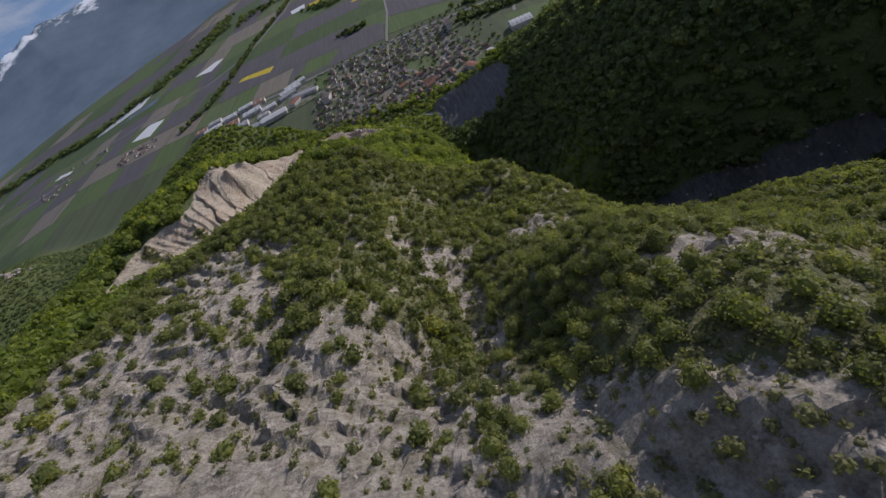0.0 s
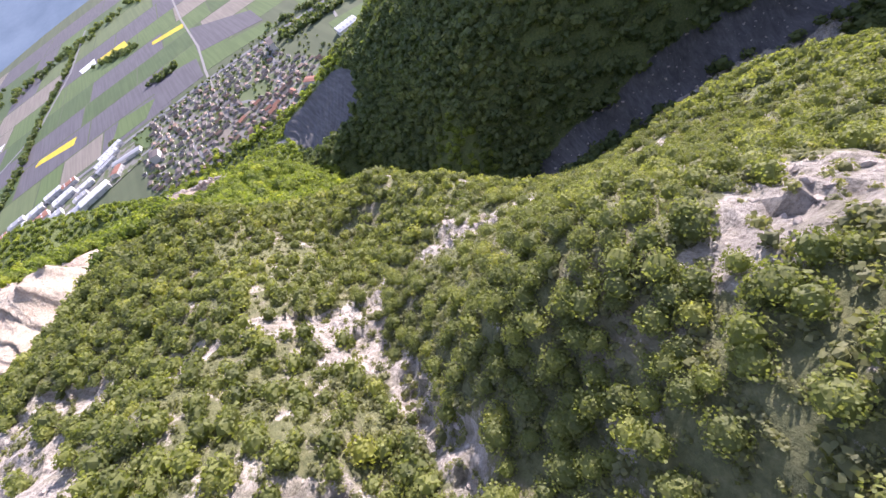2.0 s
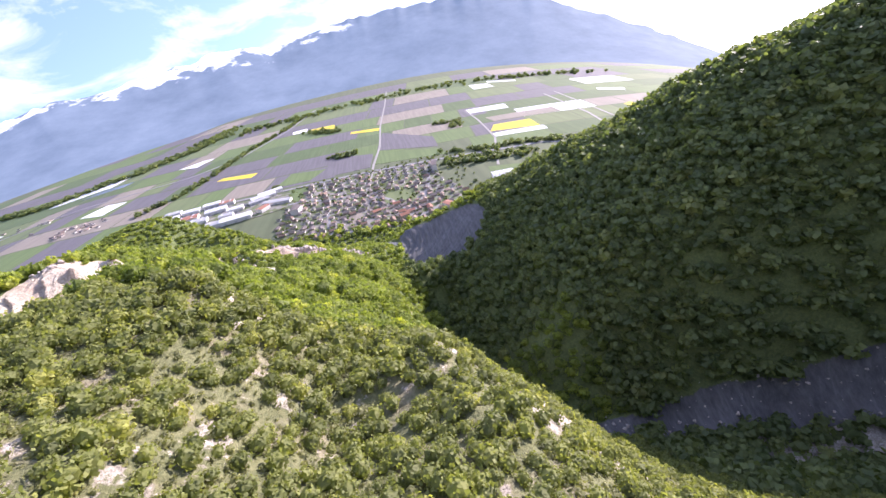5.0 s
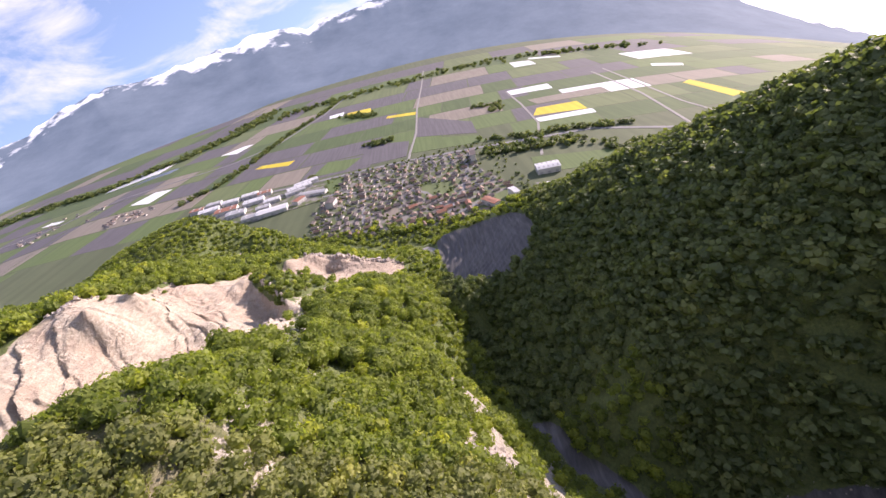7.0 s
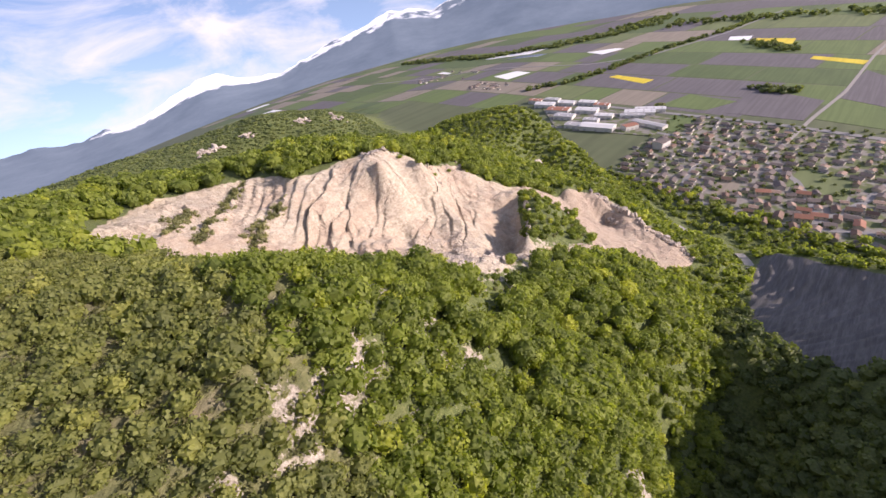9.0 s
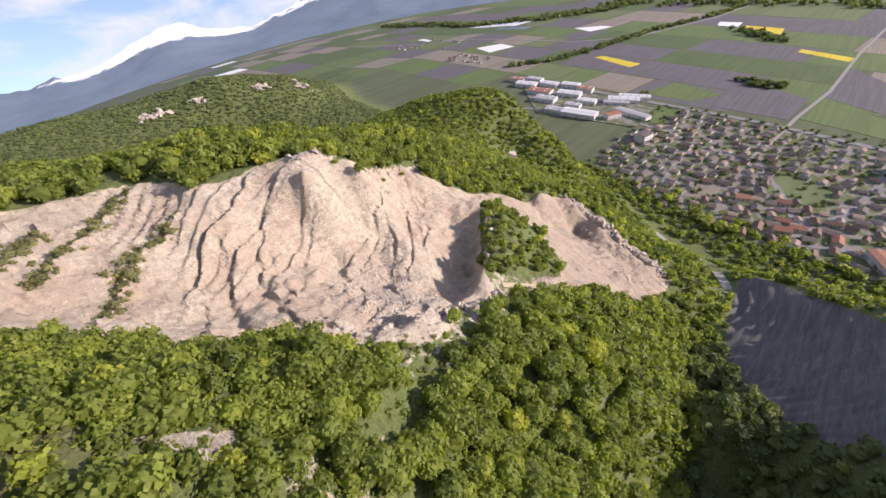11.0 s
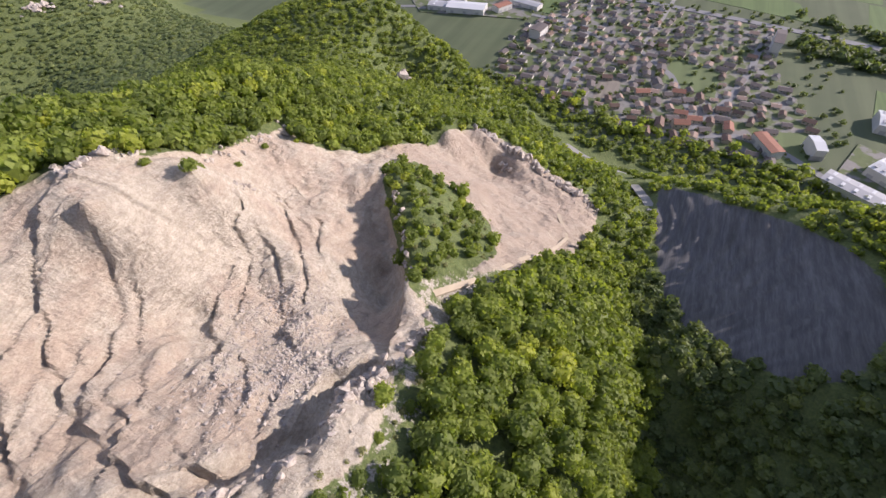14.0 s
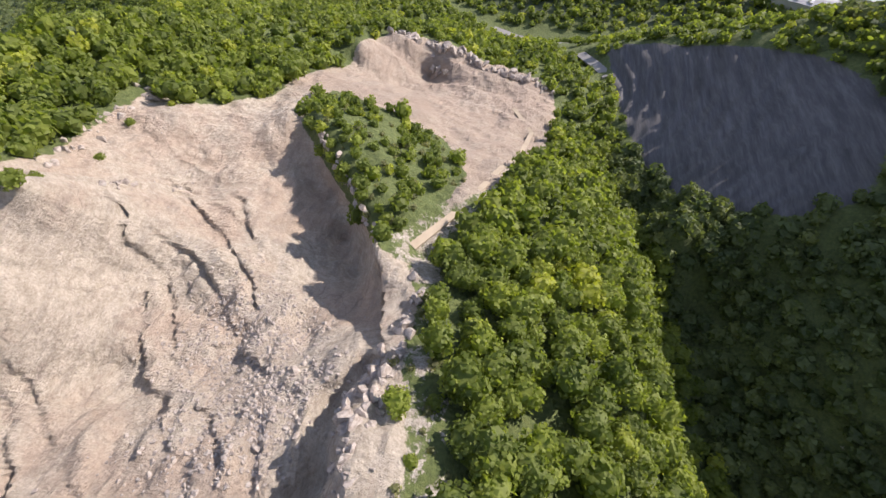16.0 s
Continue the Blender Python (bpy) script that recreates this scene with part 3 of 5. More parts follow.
nx, ny = len(GX), len(GY)
first = (np.arange(ny - 1)[:, None] * nx + np.arange(nx - 1)).ravel()
quads = np.stack([first, first + 1, first + nx + 1, first + nx], 1)
cx, cy = HX[quads].mean(1), HY[quads].mean(1)
toe_y = np.interp(cx, [-900, -600, -400, -200, -110, -60, 20, 110, 230, 420], [640, 500, 480, 458, 440, 412, 396, 385, 350, 280])
which = ((cy > toe_y - 8) | (np.abs(cx) > 1100)).astype(int)
slope_y = np.gradient(HGRID, GY, axis=0)
slope_x = np.gradient(HGRID, GX, axis=1)
steep = np.hypot(slope_x, slope_y).ravel()
rocky = stony(HX, HY)
upland = smooth(75, 10, HY) * (np.abs(HX) < 240)
bare = np.clip(0.06 + 0.95 * rocky + 0.32 * upland * (0.55 + 0.9 * fractal(HX, HY, 38, 3, 51)) + 0.6 * smooth(0.95, 1.5, steep) * smooth(46, 22, HX + 9 * fractal(HX, HY, 14, 3, 77)) * smooth(118, 104, HY) + 0.4 * smooth(6, 2.5, along(HX, HY, TRAIL)) + 0.36 * inside(HX, HY, BANK, 4), 0, 1)
isle = inside(HX, HY, ISLAND, 3)
stone_zone = np.clip(np.maximum(inside(HX, HY, QUARRY, 3), inside(HX, HY, LOWER, 3)) - isle, 0, 1)
# pit and gorge bed, which take the shade-darkened grey
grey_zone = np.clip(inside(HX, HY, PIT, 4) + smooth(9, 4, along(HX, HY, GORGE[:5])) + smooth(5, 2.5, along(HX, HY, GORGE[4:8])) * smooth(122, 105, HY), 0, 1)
grove = np.clip(smooth(56, 76, HX) + smooth(40, 62, HY + 0.25 * HX) + smooth(-100, -130, HX), 0, 1)
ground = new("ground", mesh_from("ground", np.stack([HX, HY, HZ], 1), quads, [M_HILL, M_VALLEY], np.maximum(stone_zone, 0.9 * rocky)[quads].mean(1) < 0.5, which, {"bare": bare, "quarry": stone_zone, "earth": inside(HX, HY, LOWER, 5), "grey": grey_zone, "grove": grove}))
tagged(ground, "mountain side with a pale limestone quarry above a farmed plain", "ground", kind="structure")

# ---- plants ----
rng = np.random.default_rng(7)


def ball(level):
    bm = bmesh.new()
    bmesh.ops.create_icosphere(bm, subdivisions=level, radius=1.0)
    v = np.array([q.co[:] for q in bm.verts])
    f = np.array([[w.index for w in q.verts] for q in bm.faces])
    bm.free()
    return v, f


BALL1, BALL2 = ball(1), ball(2)


def crown_shape(seed, sprays, body, squash=0.85, leaf=(0.11, 0.24), heart=0.62):
    """A crown of radius about 1, standing on z = 0: an uneven core of several domes and loose sprays of leaves round it."""
    r = np.random.default_rng(seed)
    v, f = body
    lobes = r.normal(size=(9, 3))
    lobes[:, 2] = np.abs(lobes[:, 2]) * 0.9
    lobes /= np.linalg.norm(lobes, axis=1, keepdims=True)
    swell = np.clip(v @ lobes.T - 0.62, 0, 1).max(1) * 0.85
    core = v * (heart + swell * heart / 0.62 + r.normal(0, 0.06, len(v)))[:, None]
    verts, faces = [core], [f]
    n = len(core)
    d = r.normal(size=(sprays, 3))
    d[:, 2] = d[:, 2] * 0.8 + 0.25
    d /= np.linalg.norm(d, axis=1, keepdims=True)
    rad = 0.66 + np.clip(d @ lobes.T - 0.62, 0, 1).max(1) * 0.9 + r.normal(0, 0.07, sprays)
    rad *= 1 - (0.66 - heart) * r.random(sprays)
    for k in range(sprays):
        a = d[k] + r.normal(0, 0.75, 3)
        a /= np.linalg.norm(a)
        b = np.cross(a, r.normal(size=3))
        b /= np.linalg.norm(b)
        c = np.cross(a, b)
        s = r.uniform(*leaf)
        m = d[k] * rad[k]
        verts.append(np.array([m - b * s - c * s * 0.7, m + b * s - c * s, m + b * s * 0.8 + c * s + a * s * 0.35, m - b * s * 1.1 + c * s * 0.8]))
        faces.append(np.array([[0, 1, 2], [0, 2, 3]]) + n)
        n += 4
    v = np.concatenate(verts)
    v[:, 2] = (v[:, 2] + 0.62) * squash
    return v, np.concatenate(faces)


def stem(radius, base, top, lean=(0.0, 0.0), sides=5):
    a = np.arange(sides) / sides * 2 * np.pi
    ring = np.stack([np.cos(a), np.sin(a), 0 * a], 1)
    v = np.concatenate([ring * radius + (0, 0, base), ring * radius * 0.45 + (lean[0], lean[1], top)])
    i = np.arange(sides)
    j = (i + 1) % sides
    return v, np.concatenate([np.stack([i, j, j + sides], 1), np.stack([i, j + sides, i + sides], 1)])


NEAR = [crown_shape(100 + k, 76, BALL1, 0.85, (0.095, 0.2)) for k in range(8)]
CLOSE = [crown_shape(170 + k, 360, BALL2, 0.9, (0.03, 0.075), 0.44) for k in range(6)]
FINE = [crown_shape(150 + k, 130, BALL1, 0.85, (0.06, 0.145), 0.54) for k in range(8)]
TINY = [crown_shape(260 + k, 11, BALL1, 0.8, (0.15, 0.3)) for k in range(5)]
FAR = [crown_shape(200 + k, 34, BALL1, 0.8, (0.13, 0.27), 0.5) for k in range(6)]
BUSH = [crown_shape(300 + k, 40, BALL1, 0.75, (0.09, 0.2), 0.42) for k in range(6)]
LOW = [crown_shape(340 + k, 26, BALL1, 0.7, (0.12, 0.28), 0.3) for k in range(6)]


def plant_out(name, shapes, x, y, size, material, label, category, lift=0.18, sink=0.3, tall=1.0):
    """Many plants as one mesh of stuff."""
    n = len(x)
    kind, turn, tint = rng.integers(0, len(shapes), n), rng.uniform(0, 6.283, n), rng.random(n)
    z = ground_at(x, y)
    tall = tall * rng.uniform(0.85, 1.25, n)
    vs, fs, ts, off = [], [], [], 0
    for k, (v, f) in enumerate(shapes):
        pick = np.nonzero(kind == k)[0]
        if not len(pick):
            continue
        c, s = np.cos(turn[pick])[:, None], np.sin(turn[pick])[:, None]
        sz = size[pick][:, None]
        vx = (v[:, 0] * c - v[:, 1] * s) * sz + x[pick][:, None]
        vy = (v[:, 0] * s + v[:, 1] * c) * sz + y[pick][:, None]
        vz = v[:, 2] * sz * tall[pick][:, None] + (z[pick] + size[pick] * lift - sink)[:, None]
        vs.append(np.stack([vx, vy, vz], 2).reshape(-1, 3))
        fs.append((f[None] + (np.arange(len(pick)) * len(v))[:, None, None] + off).reshape(-1, 3))
        ts.append(np.repeat(tint[pick], len(v)))
        off += len(pick) * len(v)
    me = mesh_from(name, np.concatenate(vs), np.concatenate(fs), [material], False, None, {"tint": np.concatenate(ts)})
    return tagged(new(name, me), label, category, kind="stuff")


def scatter(x0, x1, y0, y1, step):
    px, py = np.meshgrid(np.arange(x0, x1, step), np.arange(y0, y1, step))
    px, py = px.ravel(), py.ravel()
    return px + rng.uniform(-0.48, 0.48, len(px)) * step, py + rng.uniform(-0.48, 0.48, len(py)) * step


STEEP = steep.reshape(ny, nx)


def slope_at(x, y):
    i, j = np.clip(np.searchsorted(GX, x) - 1, 0, nx - 2), np.clip(np.searchsorted(GY, y) - 1, 0, ny - 2)
    return STEEP[j, i]


def wooded(x, y):
    """How likely a place is to bear trees."""
    clear = np.maximum.reduce([inside(x, y, QUARRY, 3) - inside(x, y, ISLAND, 3), inside(x, y, LOWER, 3) - inside(x, y, ISLAND, 3), inside(x, y, PIT, 3),
                               smooth(8, 4, along(x, y, GORGE[:5])), smooth(4.5, 2.5, along(x, y, GORGE[4:8])), smooth(5.5, 3.2, along(x, y, TRAIL)), smooth(7, 4, along(x, y, TRACK)),
                               inside(x, y, BANK, 3),
                               0.9 * inside(x, y, [(-34, 80), (-21, 93), (-22, 100), (-38, 88)], 2), smooth(5, 2, along(x, y, [(-46, 104), (-40, 92), (-47, 112)]))])
    upland = smooth(30, -6, y + 16 * value_noise(x / 18, y / 18, 61)) * (x < 60)
    high = smooth(-58, -80, y + 12 * value_noise(x / 14, y / 14, 62)) * (x < 60)
    cliff = np.where((y > 108) | (x > 60), smooth(4.0, 2.6, slope_at(x, y)), smooth(2.6, 1.7, slope_at(x, y)))
    thin = (1 - 0.12 * upland) * (1 - 0.75 * high) * (1 - 0.86 * stony(x, y)) * cliff
    patch = 0.95 + 0.8 * fractal(x, y, 22, 2, 71)
    toe = np.interp(x, [-900, -600, -400, -200, -110, -60, 20, 110, 230, 420], [620, 480, 460, 440, 428, 402, 388, 378, 340, 270])
    return (1 - clear) * thin * np.clip(patch, 0.8, 1) * (y < toe) * (ground_at(x, y) > 4)


x, y = scatter(-120, 112, -80, 52, 2.45)
keep = (rng.random(len(x)) < wooded(x, y) * 0.95) & ((x < 72) | (y < 12))
x, y = x[keep], y[keep]
close = (x > -16) & (x < 56) & (y > -75) & (y < -8)
plant_out("woodland", CLOSE, x[close], y[close], rng.uniform(0.95, 1.75, close.sum()), M_UPLAND, "small light green trees on the stony rib", "woodland", 0.15, 0.4, 1.05)
x, y = x[~close], y[~close]
fx, fy = scatter(-4, 11, -58, -36, 2.5)
plant_out("woodland", CLOSE, fx, fy, rng.uniform(0.8, 1.6, len(fx)), M_UPLAND, "small light green trees crowded in a hollow of the rib", "woodland", 0.45, 0.3, 1.05)
plant_out("woodland", FINE, x, y, rng.uniform(1.1, 2.0, len(x)) * (1 + 0.4 * smooth(20, 50, y)), M_UPLAND, "young light green wood on the upper slope", "woodland", 0.15, 0.5, 1.05)
x, y = scatter(-185, 72, -110, 250, 4.2)
keep = (rng.random(len(x)) < wooded(x, y) * 1.1) & ((y > 112) | (x < -110) | (x > 20))
x, y = x[keep], y[keep]
fx, fy = scatter(-110, 20, 51, 112, 3.0)
keep = rng.random(len(fx)) < wooded(fx, fy) * 1.15
x, y = np.concatenate([x, fx[keep]]), np.concatenate([y, fy[keep]])
keep = (y > 51) | (x < -110)
x, y = x[keep], y[keep]
d = np.hypot(x + 38, y - 128)
single = np.argsort(d)[:260]
rest = np.setdiff1d(np.arange(len(x)), single)
front = rest[(y[rest] < 112) & (x[rest] > -110)]
rest = np.setdiff1d(rest, front)
near_x, near_y = x[single], y[single]
fx, fy = x[front], y[front]
# trees on the shaded side take a darker, bluer leaf colour that carries shade
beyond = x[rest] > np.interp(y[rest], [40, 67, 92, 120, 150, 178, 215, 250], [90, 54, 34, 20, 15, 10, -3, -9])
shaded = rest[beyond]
rest = rest[~beyond]
plant_out("woodland", NEAR, x[shaded], y[shaded], rng.uniform(2.2, 3.6, len(shaded)), M_WOOD, "wood beyond the gorge in leaves darkened for shade", "woodland", 0.25, 0.6, 1.1)
plant_out("woodland", NEAR, x[rest], y[rest], rng.uniform(2.2, 3.8, len(rest)) * (1 - 0.42 * inside(x[rest], y[rest], ISLAND, 3)), M_LEAF, "fresh green broadleaf wood on the mountain spur", "woodland", 0.25, 0.6, 1.15)
plant_out("woodland", FINE, fx, fy, rng.uniform(1.9, 3.1, len(fx)), M_LEAF, "light green broadleaf wood above the quarry", "woodland", 0.2, 0.6, 1.1)
x, y = scatter(72, 300, -100, 345, 3.6)
keep = (rng.random(len(x)) < np.clip(wooded(x, y) * 1.5, 0, 1)) & ((x > 112) | (y > 12) | (y < -80))
# same shade-darkened leaves on the mountain face
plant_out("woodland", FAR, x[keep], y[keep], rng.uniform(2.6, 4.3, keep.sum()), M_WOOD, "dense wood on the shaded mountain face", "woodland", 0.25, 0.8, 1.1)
x, y = scatter(-185, 72, 250, 420, 5.0)
keep = rng.random(len(x)) < wooded(x, y) * 1.05
plant_out("woodland", FAR, x[keep], y[keep], rng.uniform(2.0, 3.5, keep.sum()), M_LEAF, "green wood at the foot of the mountain", "woodland", 0.25, 0.6, 1.1)
x, y = scatter(-350, -185, -60, 470, 4.3)
keep = rng.random(len(x)) < np.clip(wooded(x, y) * 1.3, 0, 1)
plant_out("woodland", FAR, x[keep], y[keep], rng.uniform(2.0, 3.4, keep.sum()), M_LEAF, "green wood on the back slope and the knoll", "woodland", 0.1, 0.7, 0.72)
x, y = scatter(-780, -350, -60, 620, 6.0)
keep = rng.random(len(x)) < np.clip(wooded(x, y) * 1.3, 0, 1)
# darker leaves put cloud shade and haze into the hill's colour
plant_out("woodland", TINY, x[keep], y[keep], rng.uniform(2.9, 4.5, keep.sum()), M_WOOD, "distant wood on a long hill, darkened for cloud shade and haze", "woodland", 0.0, 1.0, 0.55)

# scrub on the stony upper slope and round the quarry
x, y = scatter(-125, 100, -115, 60, 1.75)
z = smooth(70, 30, y + 0.3 * x) * np.clip(0.85 + 1.5 * fractal(x, y, 12, 3, 91), 0, 1) * (x < 100) * (1 - 0.35 * stony(x, y))
keep = rng.random(len(x)) < z * (1 - inside(x, y, QUARRY, 3)) * (1 - 0.75 * smooth(6, 2, along(x, y, [(-12, -90), (-9, -56), (-14, -35), (-11, -17), (-9, 14)])))
x, y = x[keep], y[keep]
close = (x > -30) & (x < 60) & (y > -85) & (y < -8)
plant_out("scrub", BUSH, x[close], y[close], 0.3 + 0.8 * rng.random(close.sum()) ** 1.8, M_SCRUB, "low scrub on the stony rib", "scrub", 0.0, 0.2)
x, y = x[~close], y[~close]
pick = rng.random(len(x)) < 0.42
x, y = x[pick], y[pick]
plant_out("scrub", BUSH, x, y, 0.3 + 1.0 * rng.random(len(x)) ** 1.8, M_SCRUB, "low scrub and young bushes on stony ground", "scrub", 0.0, 0.25)
x, y = scatter(-24, 76, -78, 4, 1.5)
keep = rng.random(len(x)) < np.clip(0.9 + 1.2 * fractal(x, y, 10, 3, 93), 0, 1) * (1 - 0.75 * stony(x, y))
plant_out("scrub", LOW, x[keep], y[keep], rng.uniform(0.4, 0.95, keep.sum()), M_SCRUB, "knee-high dry scrub on the stony rib", "scrub", 0.0, 0.12, 0.9)
x, y = scatter(-90, -10, -60, 50, 1.35)
keep = rng.random(len(x)) < np.clip(0.85 + 1.4 * fractal(x, y, 9, 3, 95), 0, 1) * (1 - 0.6 * stony(x, y)) * 0.9
plant_out("scrub", LOW, x[keep], y[keep], rng.uniform(0.4, 0.95, keep.sum()), M_SCRUB, "knee-high dry scrub on the stony slope", "scrub", 0.0, 0.12, 0.9)
x, y = scatter(-110, 20, 51, 118, 2.3)
keep = rng.random(len(x)) < np.clip(0.9 + 0.9 * fractal(x, y, 10, 3, 97), 0, 1) * (1 - inside(x, y, QUARRY, 3)) * (1 - 0.9 * inside(x, y, BLUFF, 2)) * (1 - 0.8 * smooth(3, 1.5, along(x, y, TRAIL)))
plant_out("scrub", LOW, x[keep], y[keep], rng.uniform(0.6, 1.5, keep.sum()), M_LEAF, "green undergrowth between the trees above the quarry", "scrub", 0.0, 0.2, 0.9)
x, y = scatter(-150, -30, 60, 260, 3.2)
keep = rng.random(len(x)) < 0.8 * np.clip(inside(x, y, ISLAND, 3) * 0.55 + inside(x, y, BANK, 3) * 0.6, 0, 1)
plant_out("scrub", BUSH, x[keep], y[keep], rng.uniform(0.5, 1.5, keep.sum()), M_SCRUB, "small bushes on the quarry's edges", "scrub", 0.0, 0.2)
for band in (BAND_A, BAND_B, BAND_C):
    x, y = [], []
    for (ax, ay), (bx, by) in zip(band, band[1:]):
        n = int(math.hypot(bx - ax, by - ay) * 3.2)
        t = rng.random(n)
        x.append(ax + (bx - ax) * t + rng.normal(0, 1.5, n))
        y.append(ay + (by - ay) * t + rng.normal(0, 1.5, n))
    x, y = np.concatenate(x), np.concatenate(y)
    plant_out("scrub", BUSH, x, y, rng.uniform(0.7, 1.6, len(x)), M_SCRUB, "band of bushes on an old quarry ledge", "scrub", 0.0, 0.3)


# the trees nearest to the flight, one by one
def tree_model(k, leaf=M_LEAF, label="leafy spring tree with a rounded crown on the spur"):
    root = new("tree")
    v, f = crown_shape(500 + k, 280, BALL2, 0.95, (0.05, 0.12), 0.55)
    v = v * 1.0
    v[:, 2] += 0.55
    new("crown", mesh_from("crown", v, f, [leaf], False, None, {"tint": np.full(len(v), 0.17 * k % 1)})).parent = root
    parts = [stem(0.10, -0.35, 1.1, (0.05, 0.03), 7)]
    r = np.random.default_rng(k)
    n = 14
    vs, fs = [parts[0][0]], [parts[0][1]]
    for b in range(4):
        a = b * 1.6 + r.uniform(0, 0.6)
        lv, lf = stem(0.05, 0.45 + 0.1 * b, 1.15, (0.5 * np.cos(a), 0.5 * np.sin(a)), 5)
        vs.append(lv)
        fs.append(lf + n)
        n += len(lv)
    new("trunk", mesh_from("trunk", np.concatenate(vs), np.concatenate(fs), [M_BARK], True)).parent = root
    return tagged(root, label, "tree", "trees on the spur")


models = [tree_model(k) for k in range(6)]
gz = ground_at(near_x, near_y)
for i in range(len(near_x)):
    m = models[i % 6]
    s = rng.uniform(2.2, 4.0)
    at = Matrix.Translation((near_x[i], near_y[i], gz[i] - 0.1)) @ Matrix.Rotation(rng.uniform(0, 6.28), 4, "Z")
    one = m if i < 6 else copy_thing(m, at)
    one.matrix_basis = at @ Matrix.Diagonal((s, s, s * rng.uniform(0.95, 1.2), 1))

for k, (px, py, s) in enumerate(((-44, 127, 3.2), (-47, 134, 2.6), (-49, 141, 2.2), (-41, 118, 2.2))):
    m = tree_model(10 + k, M_BRIGHT, "bright yellow-green tree at the edge of the spur wood")
    m.matrix_basis = Matrix.Translation((px, py, float(ground_at(px, py)[0]) - 0.1)) @ Matrix.Diagonal((s, s, s * 1.05, 1))


def bush(x, y, size, k, label):
    v, f = crown_shape(800 + k, 200, BALL1, 0.8, (0.06, 0.14))
    ob = new("bush", mesh_from("bush", v * size, f, [M_LEAF], False, None, {"tint": np.full(len(v), 0.23 * k % 1)}))
    ob.location = (x, y, float(ground_at(x, y)[0]) - 0.15 * size)
    return tagged(ob, label, "bush", "bushes round the quarry")


for k, (x, y, size) in enumerate(((-126, 155, 2.4), (-129, 158, 1.6), (-53, 132, 1.6), (-54, 124, 1.2), (-56, 146, 1.5), (-54, 139, 1.3), (-136, 172, 1.2), (-140, 186, 1.4), (-136, 196, 1.1), (-134, 150, 1.4), (-141, 158, 1.3), (-128, 206, 1.2), (-56, 112, 1.3), (-62, 102, 1.2), (-53, 117, 1.5), (-58, 106, 1.3))):
    bush(x, y, size, k, "lone green bush on bare rock at the quarry")

# ---- the plain ----


def strip(name, line, width, material, label, category, lift=0.25):
    """A road, ditch or hedge bed that follows the ground."""
    pts = []
    for (ax, ay), (bx, by) in zip(line, line[1:]):
        n = max(1, int(math.hypot(bx - ax, by - ay) / 12))
        pts += [(ax + (bx - ax) * i / n, ay + (by - ay) * i / n) for i in range(n)]
    pts.append(line[-1])
    p = np.array(pts, float)
    d = np.gradient(p, axis=0)
    d /= np.linalg.norm(d, axis=1, keepdims=True)
    side = np.stack([-d[:, 1], d[:, 0]], 1) * width / 2
    q = np.concatenate([p + side, p - side])
    z = np.tile(ground_at(p[:, 0], p[:, 1]), 2) * 0.5 + ground_at(q[:, 0], q[:, 1]) * 0.5 + lift
    n = len(p)
    top = np.c_[q, z]
    low = top - (0, 0, 0.6)
    i = np.arange(n - 1)
    f = np.concatenate([np.stack([i + n, i + n + 1, i + 1, i], 1), np.stack([i, i + 1, i + 1 + 2 * n, i + 2 * n], 1), np.stack([i + n + 1, i + n, i + 3 * n, i + n + 1 + 2 * n], 1)])
    return tagged(new(name, mesh_from(name, np.concatenate([top, low]), f, [material])), label, category, kind="structure")


M_YARD = Shade("yards_and_gardens")
M_YARD = M_YARD.colour(M_YARD.mix(M_YARD.ramp(M_YARD.noise(0.09, 3, 0.5), (0.44, B), (0.54, W1)), M_YARD.mix(M_YARD.noise(0.3, 5), (0.15, 0.145, 0.14), (0.25, 0.235, 0.215)), M_YARD.mix(M_YARD.noise(0.2, 5), (0.06, 0.09, 0.03), (0.13, 0.155, 0.06))))
M_RAPE = field_mat("rape_in_flower", (0.55, 0.43, 0.02), (0.66, 0.54, 0.05), 0.12)
M_PLOUGH = field_mat("ploughed_soil", (0.098, 0.092, 0.104), (0.135, 0.127, 0.14), 0.3)
M_SOIL = field_mat("dry_soil", (0.20, 0.175, 0.14), (0.26, 0.23, 0.19), 0.3)
M_WHEAT = field_mat("young_wheat", (0.085, 0.14, 0.042), (0.12, 0.165, 0.055), 0.25)
M_GRASS = field_mat("pasture", (0.10, 0.14, 0.052), (0.14, 0.175, 0.072), 0.1)
M_CROP = field_mat("dark_crop", (0.06, 0.105, 0.035), (0.09, 0.13, 0.045), 0.25)
M_SHEET = plain("white_crop_sheet", (0.78, 0.79, 0.80), 0.45, 0.06, 0.05)
M_POND = plain("pond_water", (0.10, 0.13, 0.15), 0.12, 0.1, 0.01)
CROPS = [(M_PLOUGH, "bare ploughed field of purplish soil"), (M_WHEAT, "bright green field of young wheat"), (M_GRASS, "pale green pasture"), (M_CROP, "dark green crop field"), (M_SOIL, "dry brown field")]


